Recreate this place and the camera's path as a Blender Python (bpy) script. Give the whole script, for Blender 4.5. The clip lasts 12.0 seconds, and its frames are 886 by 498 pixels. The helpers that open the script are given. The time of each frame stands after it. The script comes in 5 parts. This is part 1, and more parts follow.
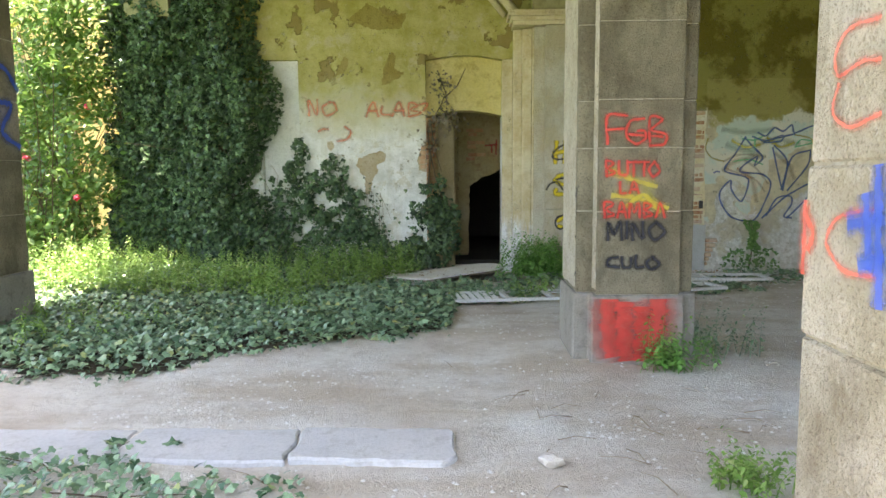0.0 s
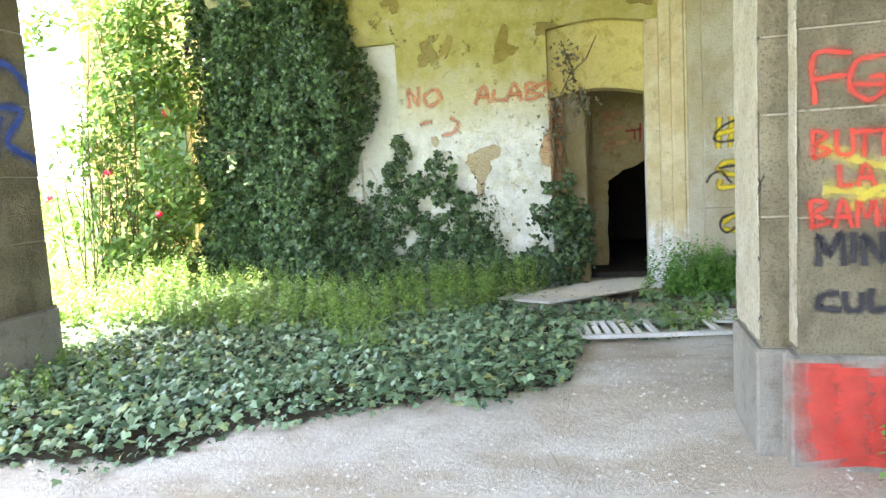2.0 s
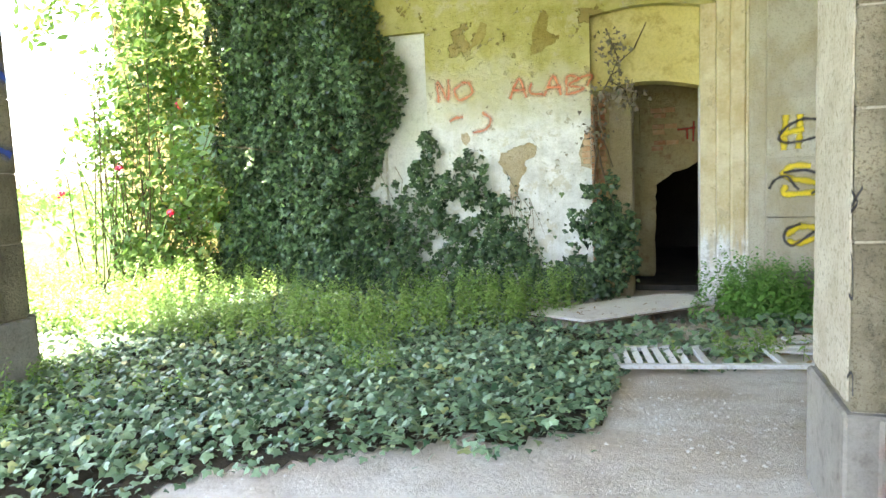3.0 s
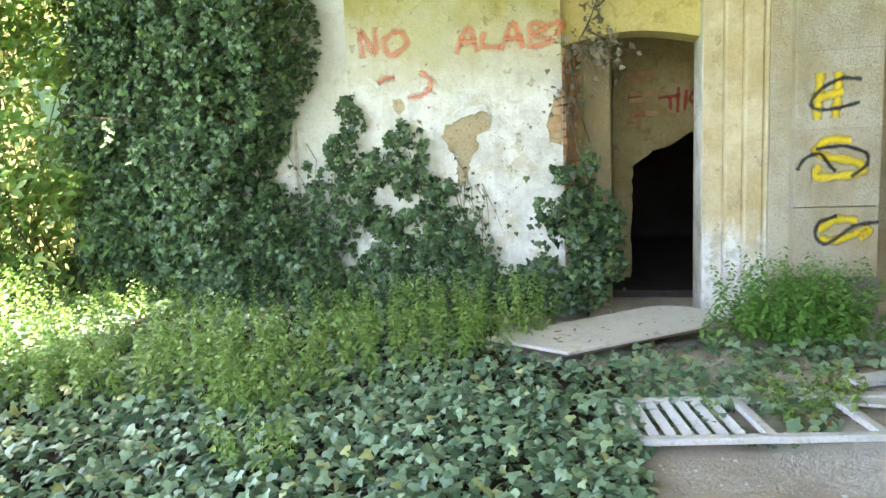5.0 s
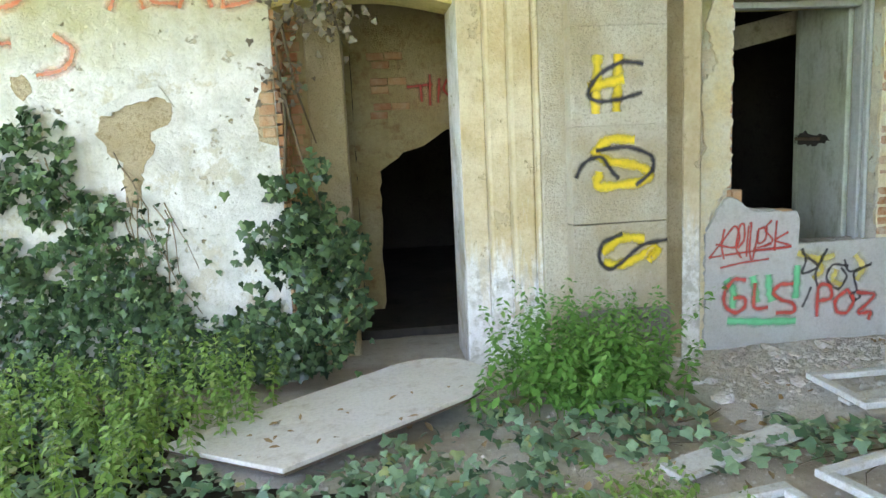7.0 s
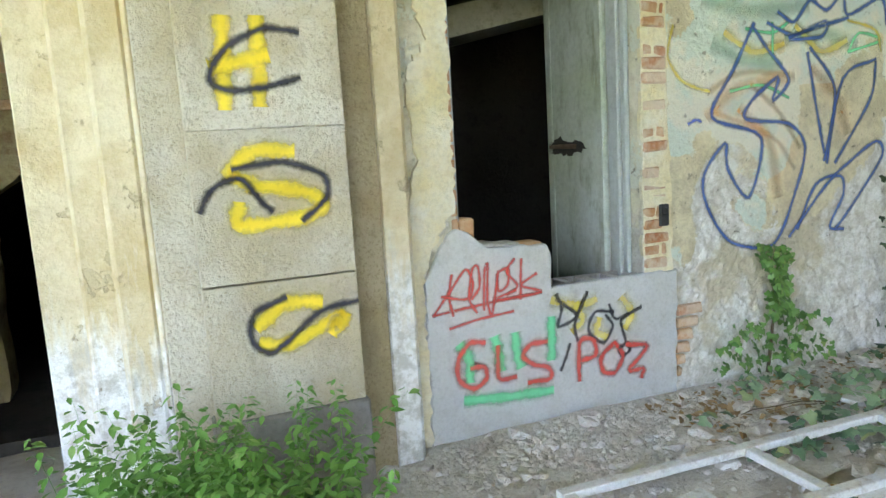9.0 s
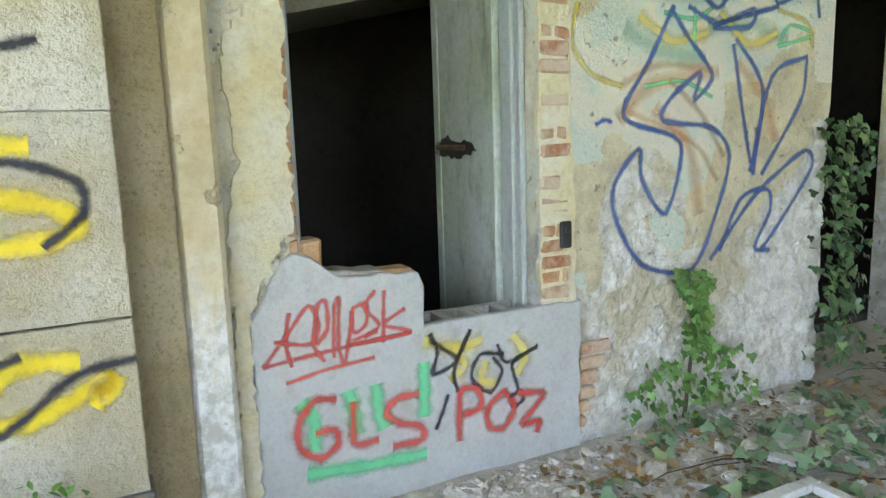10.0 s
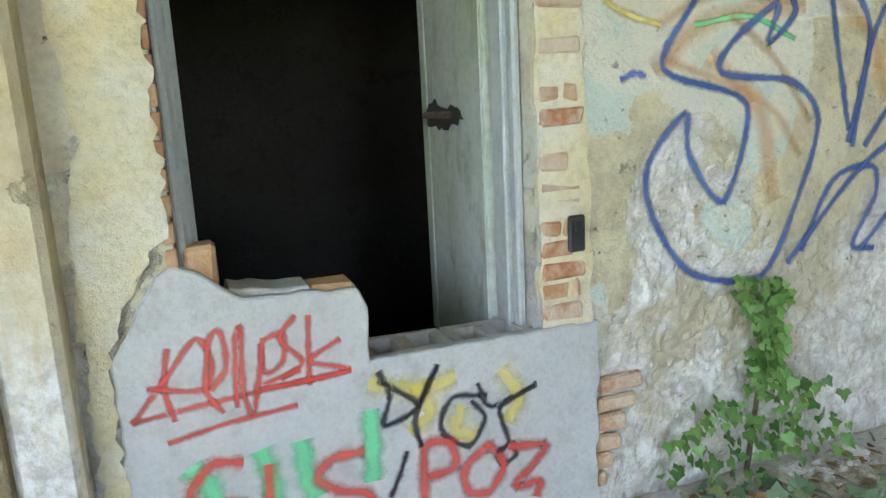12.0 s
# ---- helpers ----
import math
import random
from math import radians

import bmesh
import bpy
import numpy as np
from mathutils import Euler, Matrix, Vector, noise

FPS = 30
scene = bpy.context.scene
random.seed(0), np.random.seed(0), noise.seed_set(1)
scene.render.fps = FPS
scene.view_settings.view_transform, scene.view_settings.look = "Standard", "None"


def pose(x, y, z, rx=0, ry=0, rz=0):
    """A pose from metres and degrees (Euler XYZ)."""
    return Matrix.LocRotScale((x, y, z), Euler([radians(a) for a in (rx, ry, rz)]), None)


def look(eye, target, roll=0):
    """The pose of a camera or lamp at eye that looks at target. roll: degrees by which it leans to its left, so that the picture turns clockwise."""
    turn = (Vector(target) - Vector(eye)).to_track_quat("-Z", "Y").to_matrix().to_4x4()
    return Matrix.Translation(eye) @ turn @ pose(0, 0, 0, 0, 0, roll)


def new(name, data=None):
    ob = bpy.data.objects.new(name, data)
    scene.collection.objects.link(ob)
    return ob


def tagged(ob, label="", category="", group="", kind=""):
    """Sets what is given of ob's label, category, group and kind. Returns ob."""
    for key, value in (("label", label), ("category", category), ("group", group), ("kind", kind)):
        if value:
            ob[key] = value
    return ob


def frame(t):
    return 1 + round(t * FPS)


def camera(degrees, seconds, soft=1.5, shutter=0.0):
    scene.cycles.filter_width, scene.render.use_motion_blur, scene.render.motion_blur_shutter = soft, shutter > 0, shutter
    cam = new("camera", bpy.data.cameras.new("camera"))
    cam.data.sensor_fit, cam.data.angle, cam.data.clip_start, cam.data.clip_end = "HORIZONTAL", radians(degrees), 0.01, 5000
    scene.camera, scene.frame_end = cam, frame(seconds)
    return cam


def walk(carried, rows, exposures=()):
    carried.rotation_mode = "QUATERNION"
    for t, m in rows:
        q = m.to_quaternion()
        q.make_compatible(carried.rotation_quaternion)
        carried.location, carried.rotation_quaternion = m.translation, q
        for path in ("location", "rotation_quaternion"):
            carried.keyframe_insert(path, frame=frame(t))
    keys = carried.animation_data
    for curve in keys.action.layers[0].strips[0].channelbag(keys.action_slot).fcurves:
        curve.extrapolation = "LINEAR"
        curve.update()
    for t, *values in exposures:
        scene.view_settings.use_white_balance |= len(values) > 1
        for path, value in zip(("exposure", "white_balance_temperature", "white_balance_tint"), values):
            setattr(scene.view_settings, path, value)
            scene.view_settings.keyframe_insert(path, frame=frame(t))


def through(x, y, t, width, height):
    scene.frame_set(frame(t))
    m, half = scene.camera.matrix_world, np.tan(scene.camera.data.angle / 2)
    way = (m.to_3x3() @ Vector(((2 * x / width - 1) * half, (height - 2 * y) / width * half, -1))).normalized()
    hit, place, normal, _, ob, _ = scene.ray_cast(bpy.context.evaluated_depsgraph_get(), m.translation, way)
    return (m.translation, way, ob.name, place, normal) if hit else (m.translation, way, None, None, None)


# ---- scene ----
cam = camera(65.1, 12.0)
METRES, EYE, TILT, LEAN, TURN = 10.0, 1.5, 0.0, 0.0, 1.5
ROWS = [
    (0.0, 0.0, 0.0, 0.0, -0.05, -6.1, 0.44),
    (0.5, 0.0054, 0.0398, -0.0049, 1.88, -6.49, 1.72),
    (1.0, 0.0159, 0.0905, 0.0006, 9.72, -6.27, 1.77),
    (1.5, 0.0196, 0.1438, -0.0006, 11.32, -6.15, 1.41),
    (2.0, 0.0281, 0.191, -0.0019, 12.17, -5.84, 3.15),
    (2.5, 0.0338, 0.2296, 0.0015, 15.44, -5.68, 1.75),
    (4.5, -0.0045, 0.4014, -0.0045, 16.88, -7.14, 3.45),
    (5.0, -0.0192, 0.4542, -0.0021, 10.24, -7.53, 2.43),
    (5.5, -0.0177, 0.498, -0.0047, 8.55, -8.09, 4.55),
    (6.0, -0.0114, 0.5438, -0.0022, 6.45, -7.74, 2.72),
    (6.5, -0.0033, 0.5886, 0.0009, -1.97, -7.94, 2.23),
    (8.5, 0.096, 0.7281, -0.0043, -18.4, -10.45, 2.95),
    (9.0, 0.1368, 0.7594, -0.0039, -23.27, -8.44, 3.37),
    (9.5, 0.1677, 0.7873, -0.0078, -25.89, -8.47, 2.82),
    (10.0, 0.1979, 0.8161, -0.0039, -29.07, -9.05, 1.87),
    (10.5, 0.2278, 0.8325, -0.0087, -24.65, -8.66, 0.97),
    (11.0, 0.2498, 0.8487, -0.0065, -21.12, -8.88, 1.64),
    (11.5, 0.259, 0.8635, -0.0051, -20.79, -9.46, 1.65),
    (12.0, 0.2699, 0.8695, -0.0065, -22.66, -11.37, 2.82),
]
walk(cam, [(t, pose(0, 0, EYE, TILT, LEAN, TURN) @ pose(METRES * x, METRES * y, METRES * z, 90 + pitch, roll, yaw)) for t, x, y, z, yaw, pitch, roll in ROWS],
     exposures=[(t, ev, 7500 - 45 * t, 15 + 0.15 * t) for t, ev in ((0.0, 2.8), (0.5, 3.3), (1.5, 3.45), (2.5, 3.5), (4.5, 3.5), (5.5, 3.75), (6.5, 3.65), (8.5, 3.9), (10.5, 3.95), (12.0, 4.0))])

# ---- world, sun, exposure ----
SUN_ELEV, SUN_AZ = 78.0, 264.0          # compass bearing of the sun, clockwise from +y
wd = bpy.data.worlds.new("sky")
scene.world = wd
wd.use_nodes = True
wn = wd.node_tree.nodes
sky = wn.new("ShaderNodeTexSky")
sky.sky_type = "NISHITA"
sky.sun_disc = False
sky.sun_elevation, sky.sun_rotation = radians(SUN_ELEV), radians(SUN_AZ)
sky.air_density, sky.dust_density = 1.0, 2.0
wn["Background"].inputs[1].default_value = 0.15
wd.node_tree.links.new(sky.outputs[0], wn["Background"].inputs[0])
sl = bpy.data.lights.new("sun", "SUN")
sl.energy, sl.angle, sl.color = 4.0, radians(0.6), (1.0, 0.95, 0.86)
sun = new("sun", sl)
sd = Vector((math.sin(radians(SUN_AZ)) * math.cos(radians(SUN_ELEV)), math.cos(radians(SUN_AZ)) * math.cos(radians(SUN_ELEV)), math.sin(radians(SUN_ELEV))))
sun.matrix_world = look(sd * 60, (0, 0, 0))

# ---- materials ----
rng = np.random.default_rng(7)


class Mat:
    """A small builder of node materials in world space."""

    def __init__(self, name):
        self.m = bpy.data.materials.new(name)
        self.m.use_nodes = True
        self.t = self.m.node_tree
        self.b = self.t.nodes["Principled BSDF"]
        self.pos = self.t.nodes.new("ShaderNodeNewGeometry").outputs["Position"]

    def n(self, kind, **kw):
        nd = self.t.nodes.new(kind)
        for k, v in kw.items():
            nd.inputs[k].default_value = v
        return nd

    def link(self, a, b):
        self.t.links.new(a, b)

    def noise(self, scale, detail=4.0, rough=0.6, stretch=None):
        nd = self.n("ShaderNodeTexNoise", Scale=scale, Detail=detail, Roughness=rough)
        src = self.pos
        if stretch:
            mp = self.n("ShaderNodeMapping", Scale=stretch)
            self.link(src, mp.inputs[0])
            src = mp.outputs[0]
        self.link(src, nd.inputs["Vector"])
        return nd.outputs[0]

    def ramp(self, src, a, b):
        nd = self.n("ShaderNodeMapRange")
        nd.inputs[1].default_value, nd.inputs[2].default_value = a, b
        self.link(src, nd.inputs[0])
        return nd.outputs[0]

    def axis(self, k):
        nd = self.n("ShaderNodeSeparateXYZ")
        self.link(self.pos, nd.inputs[0])
        return nd.outputs[k]

    def math(self, op, a, b=None):
        nd = self.t.nodes.new("ShaderNodeMath")
        nd.operation = op
        for i, v in enumerate((a, b)):
            if v is None:
                continue
            if isinstance(v, (int, float)):
                nd.inputs[i].default_value = v
            else:
                self.link(v, nd.inputs[i])
        return nd.outputs[0]

    def mix(self, fac, a, b, mode="MIX"):
        nd = self.t.nodes.new("ShaderNodeMix")
        nd.data_type, nd.blend_type = "RGBA", mode
        for i, v in ((0, fac), (6, a), (7, b)):
            if isinstance(v, (int, float)):
                nd.inputs[i].default_value = v
            elif isinstance(v, tuple):
                nd.inputs[i].default_value = (*v, 1)
            else:
                self.link(v, nd.inputs[i])
        return nd.outputs[2]

    def done(self, col, rough=0.85, bump=None, depth=0.01, spec=0.3):
        if isinstance(col, tuple):
            self.b.inputs["Base Color"].default_value = (*col, 1)
        else:
            self.link(col, self.b.inputs["Base Color"])
        self.b.inputs["Roughness"].default_value = rough
        self.b.inputs["Specular IOR Level"].default_value = spec
        if bump is not None:
            bp = self.n("ShaderNodeBump", Strength=1.0, Distance=depth)
            self.link(bump, bp.inputs["Height"])
            self.link(bp.outputs[0], self.b.inputs["Normal"])
        return self.m


def mottled(name, a, b, c, big=1.2, fine=28, depth=0.008, rough=0.88, stretch=None, streak=0.0):
    """Two-scale mottling from a to b, with stains of c."""
    k = Mat(name)
    big_n, mid_n, fine_n = k.noise(big, 5), k.noise(big * 5, 5, 0.7, stretch), k.noise(fine, 6, 0.75)
    col = k.mix(k.ramp(big_n, 0.35, 0.65), a, b)
    col = k.mix(k.ramp(mid_n, 0.52, 0.72), col, c)
    col = k.mix(k.math("MULTIPLY", k.ramp(fine_n, 0.45, 0.75), 0.35), col, tuple(x * 0.45 for x in c))
    if streak:
        st = k.noise(6, 4, 0.6, (1, 1, 0.08))
        col = k.mix(k.math("MULTIPLY", k.ramp(st, 0.5, 0.75), streak), col, tuple(x * 0.5 for x in c))
    return k.done(col, rough, k.math("ADD", k.math("MULTIPLY", mid_n, 0.7), fine_n), depth)


def stone_mat(name, base, dark, pale, speck=60):
    k = Mat(name)
    oi = k.t.nodes.new("ShaderNodeObjectInfo").outputs["Random"]
    big_n, fine_n, grain = k.noise(2.2, 5), k.noise(speck, 3, 0.8), k.noise(speck * 0.35, 5, 0.7)
    col = k.mix(k.ramp(big_n, 0.42, 0.6), base, pale)
    col = k.mix(k.math("MULTIPLY", k.ramp(k.noise(5, 6, 0.7, (1, 1, 0.4)), 0.52, 0.66), 0.5), col, dark)
    col = k.mix(k.math("MULTIPLY", oi, 0.35), col, dark)
    col = k.mix(k.math("MULTIPLY", k.ramp(fine_n, 0.52, 0.66), 0.75), col, dark)
    col = k.mix(k.math("MULTIPLY", k.ramp(grain, 0.58, 0.75), 0.6), col, pale)
    return k.done(col, 0.92, k.math("ADD", fine_n, k.math("MULTIPLY", grain, 1.5)), 0.014)


def leaf_mat(name, a, b, c, through=0.25, rough=0.45):
    k = Mat(name)
    isl = k.math("FRACT", k.math("ADD", k.t.nodes.new("ShaderNodeNewGeometry").outputs["Random Per Island"], k.t.nodes.new("ShaderNodeObjectInfo").outputs["Random"]))
    col = k.mix(k.ramp(isl, 0.0, 0.7), a, b)
    col = k.mix(k.ramp(isl, 0.9, 1.0), col, c)
    col = k.mix(k.math("MULTIPLY", k.ramp(k.noise(40, 3), 0.4, 0.7), 0.3), col, a)
    m = k.done(col, rough, None, 0, 0.42)
    tr = k.n("ShaderNodeBsdfTranslucent")
    k.link(col, tr.inputs[0])
    mx = k.n("ShaderNodeMixShader", Fac=through)
    k.link(k.b.outputs[0], mx.inputs[1])
    k.link(tr.outputs[0], mx.inputs[2])
    k.link(mx.outputs[0], k.t.nodes["Material Output"].inputs[0])
    return m


def wall_mat():
    """Ochre limewash over white render, flaked and worn through to brown mortar."""
    k = Mat("old_wall_plaster")
    z = k.axis(2)
    big_n, mid_n, fine_n = k.noise(1.1, 6, 0.65), k.noise(4.5, 6, 0.7), k.noise(45, 5, 0.7)
    ochre = k.mix(k.ramp(mid_n, 0.35, 0.65), (0.39, 0.34, 0.09), (0.55, 0.50, 0.22))
    white = k.mix(k.ramp(mid_n, 0.42, 0.62), (0.90, 0.89, 0.86), (0.66, 0.65, 0.60))
    lvl = k.math("ADD", z, k.math("MULTIPLY", k.math("SUBTRACT", big_n, 0.5), 1.6))
    col = k.mix(k.ramp(lvl, 2.15, 2.85), white, ochre)
    thin = k.ramp(k.noise(2.4, 7, 0.72), 0.56, 0.60)
    col = k.mix(k.math("MULTIPLY", thin, 0.55), col, (0.58, 0.52, 0.36))
    flake = k.ramp(k.noise(7, 7, 0.7), 0.63, 0.645)
    col = k.mix(k.math("MULTIPLY", flake, 0.8), col, (0.48, 0.42, 0.28))
    worn = k.math("MULTIPLY", k.ramp(k.noise(1.9, 5, 0.6), 0.59, 0.60), k.ramp(lvl, 2.6, 2.9))
    col = k.mix(worn, col, (0.30, 0.23, 0.08))
    pits = k.ramp(k.noise(13, 4, 0.6), 0.68, 0.71)
    col = k.mix(pits, col, (0.30, 0.25, 0.15))
    drip = k.noise(5, 4, 0.6, (1, 1, 0.1))
    col = k.mix(k.math("MULTIPLY", k.ramp(drip, 0.52, 0.75), 0.4), col, (0.45, 0.40, 0.22))
    col = k.mix(k.math("MULTIPLY", k.ramp(fine_n, 0.5, 0.8), 0.25), col, (0.35, 0.32, 0.24))
    cut = k.math("ADD", k.math("MULTIPLY", worn, 0.7), k.math("ADD", k.math("MULTIPLY", pits, 0.5), k.math("MULTIPLY", flake, 0.3)))
    h = k.math("SUBTRACT", k.math("ADD", mid_n, k.math("MULTIPLY", fine_n, 0.25)), cut)
    return k.done(col, 0.9, h, 0.03)


def bay_mat():
    """Cream plaster and pale skim flaking off grey rough-cast, olive wash above."""
    k = Mat("bay_wall_plaster")
    z = k.axis(2)
    big_n, mid_n, fine_n, grit = k.noise(1.3, 6, 0.65), k.noise(5.5, 7, 0.72), k.noise(30, 6, 0.75), k.noise(75, 4, 0.8)
    grey = k.mix(k.ramp(k.noise(9, 6, 0.7), 0.42, 0.6), (0.90, 0.88, 0.82), (0.62, 0.58, 0.49))
    cream = k.mix(k.ramp(mid_n, 0.42, 0.58), (0.80, 0.75, 0.59), (0.64, 0.58, 0.43))
    olive = k.mix(k.ramp(big_n, 0.46, 0.54), (0.17, 0.145, 0.022), (0.33, 0.31, 0.085))
    edge = k.math("ADD", k.math("MULTIPLY", k.math("SUBTRACT", z, 0.75), 0.32), k.noise(2.3, 8, 0.7))
    plaster = k.ramp(edge, 0.53, 0.58)
    col = k.mix(plaster, grey, cream)
    skim = k.math("MULTIPLY", k.ramp(k.noise(3.1, 8, 0.7), 0.55, 0.565), plaster)
    col = k.mix(k.math("MULTIPLY", skim, 0.8), col, (0.74, 0.76, 0.66))
    lvl = k.math("ADD", z, k.math("MULTIPLY", k.math("SUBTRACT", big_n, 0.5), 1.4))
    col = k.mix(k.ramp(lvl, 2.1, 2.5), col, olive)
    pits = k.ramp(k.noise(16, 5, 0.65), 0.63, 0.67)
    col = k.mix(k.math("MULTIPLY", pits, 0.75), col, (0.26, 0.23, 0.17))
    col = k.mix(k.math("MULTIPLY", k.ramp(grit, 0.5, 0.75), 0.35), col, (0.30, 0.27, 0.21))
    gain = k.math("SUBTRACT", 1.35, plaster)
    h = k.math("ADD", k.math("MULTIPLY", plaster, 0.5), k.math("MULTIPLY", k.math("ADD", fine_n, k.math("MULTIPLY", mid_n, 0.8)), gain))
    h = k.math("SUBTRACT", k.math("ADD", h, k.math("MULTIPLY", skim, 0.15)), k.math("MULTIPLY", pits, 0.5))
    return k.done(col, 0.92, h, 0.035)


def coat_mat():
    """Cream flaking plaster over knobbly grey rough-cast; the mesh carries where each lies."""
    k = Mat("bay_rough_cast")
    at = k.t.nodes.new("ShaderNodeAttribute")
    at.attribute_name = "layer"
    sp = k.n("ShaderNodeSeparateXYZ")
    k.link(at.outputs["Vector"], sp.inputs[0])
    plaster, skim, wash = sp.outputs[0], sp.outputs[1], sp.outputs[2]
    mid_n, fine_n, grit = k.noise(6, 7, 0.72), k.noise(34, 6, 0.75), k.noise(95, 4, 0.8)
    grey = k.mix(k.ramp(k.noise(11, 6, 0.7), 0.42, 0.58), (0.88, 0.87, 0.83), (0.64, 0.61, 0.54))
    grey = k.mix(k.ramp(k.noise(2.2, 5, 0.6), 0.57, 0.64), grey, (0.62, 0.56, 0.42))
    cream = k.mix(k.ramp(mid_n, 0.42, 0.58), (0.78, 0.71, 0.50), (0.60, 0.53, 0.36))
    jag = k.math("MULTIPLY", k.math("SUBTRACT", k.noise(28, 5, 0.7), 0.5), 0.9)
    col = k.mix(k.ramp(k.math("ADD", plaster, jag), 0.42, 0.52), grey, cream)
    pale = k.mix(k.ramp(k.noise(3.7, 4, 0.6), 0.45, 0.55), (0.68, 0.76, 0.68), (0.82, 0.80, 0.68))
    col = k.mix(k.ramp(k.math("ADD", skim, jag), 0.5, 0.56), col, pale)
    olive = k.mix(k.ramp(k.noise(1.3, 6, 0.65), 0.46, 0.54), (0.20, 0.17, 0.03), (0.40, 0.36, 0.12))
    col = k.mix(k.ramp(k.math("ADD", wash, jag), 0.35, 0.65), col, olive)
    pits = k.ramp(k.noise(21, 5, 0.65), 0.64, 0.68)
    col = k.mix(k.math("MULTIPLY", pits, 0.7), col, (0.24, 0.21, 0.15))
    col = k.mix(k.math("MULTIPLY", k.ramp(grit, 0.5, 0.72), 0.3), col, (0.30, 0.27, 0.21))
    h = k.math("SUBTRACT", k.math("ADD", fine_n, k.math("MULTIPLY", grit, 0.3)), k.math("MULTIPLY", pits, 0.6))
    return k.done(col, 0.93, h, 0.014)


def worn_trim_mat():
    """Ochre trim plaster, its foot washed out to white and grey."""
    k = Mat("worn_trim_plaster")
    z = k.axis(2)
    mid_n, fine_n, st = k.noise(3.5, 7, 0.7), k.noise(40, 5, 0.7), k.noise(7, 6, 0.7, (1, 1, 0.2))
    col = k.mix(k.ramp(mid_n, 0.38, 0.62), (0.58, 0.47, 0.27), (0.74, 0.66, 0.48))
    lvl = k.math("ADD", z, k.math("MULTIPLY", k.math("SUBTRACT", st, 0.5), 2.2))
    white = k.mix(k.ramp(k.noise(9, 6, 0.7), 0.45, 0.58), (0.86, 0.86, 0.84), (0.56, 0.55, 0.50))
    foot = k.ramp(lvl, 0.95, 0.60)
    col = k.mix(foot, col, white)
    bare = k.ramp(k.noise(5, 7, 0.7), 0.60, 0.615)
    col = k.mix(k.math("MULTIPLY", bare, 0.7), col, (0.52, 0.44, 0.28))
    col = k.mix(k.math("MULTIPLY", k.ramp(fine_n, 0.5, 0.75), 0.3), col, (0.42, 0.34, 0.18))
    h = k.math("SUBTRACT", k.math("ADD", mid_n, k.math("MULTIPLY", fine_n, 0.4)), k.math("MULTIPLY", bare, 0.4))
    return k.done(col, 0.9, h, 0.016)


def ground_mat():
    k = Mat("trodden_dirt")
    big_n, mid_n, fine_n, peb = k.noise(0.7, 5), k.noise(3.5, 6, 0.7), k.noise(26, 6, 0.75), k.noise(70, 3, 0.8)
    col = k.mix(k.ramp(big_n, 0.38, 0.62), (0.62, 0.54, 0.45), (0.80, 0.76, 0.69))
    col = k.mix(k.math("MULTIPLY", k.ramp(k.noise(0.9, 5, 0.65, (0.5, 1.6, 1)), 0.48, 0.62), 0.75), col, (0.56, 0.46, 0.34))
    col = k.mix(k.math("MULTIPLY", k.ramp(mid_n, 0.5, 0.68), 0.5), col, (0.46, 0.38, 0.28))
    col = k.mix(k.math("MULTIPLY", k.ramp(fine_n, 0.5, 0.72), 0.35), col, (0.28, 0.23, 0.17))
    col = k.mix(k.math("MULTIPLY", k.ramp(peb, 0.6, 0.68), 0.5), col, (0.72, 0.70, 0.67))
    grass = k.mix(k.ramp(k.noise(1.6, 6, 0.7), 0.35, 0.65), (0.05, 0.10, 0.025), (0.13, 0.19, 0.05))
    wob = k.math("MULTIPLY", k.math("SUBTRACT", k.noise(1.1, 5, 0.7), 0.5), 1.6)
    west = k.ramp(k.math("ADD", k.axis(0), wob), -4.9, -5.5)
    south = k.ramp(k.math("ADD", k.axis(1), wob), -0.6, -1.6)
    east = k.ramp(k.axis(0), 8.2, 8.8)
    col = k.mix(k.math("MAXIMUM", k.math("MAXIMUM", west, south), east), col, grass)
    return k.done(col, 0.95, k.math("ADD", fine_n, k.math("MULTIPLY", peb, 0.6)), 0.018)


def brick_mat(name="old_red_brick", lime=0.12):
    k = Mat(name)
    oi = k.t.nodes.new("ShaderNodeObjectInfo").outputs["Random"]
    n1, n2 = k.noise(14, 5), k.noise(60, 4)
    col = k.mix(oi, (0.44, 0.18, 0.085), (0.58, 0.34, 0.17))
    wash = k.ramp(k.noise(5, 6, 0.7), 0.44, 0.56)
    col = k.mix(k.math("MULTIPLY", k.ramp(n1, 0.46, 0.62), 0.25 + 0.5 * lime), col, (0.70, 0.60, 0.44))
    col = k.mix(k.math("MULTIPLY", wash, lime), col, (0.80, 0.74, 0.62))
    return k.done(col, 0.93, k.math("ADD", n1, n2), 0.008)


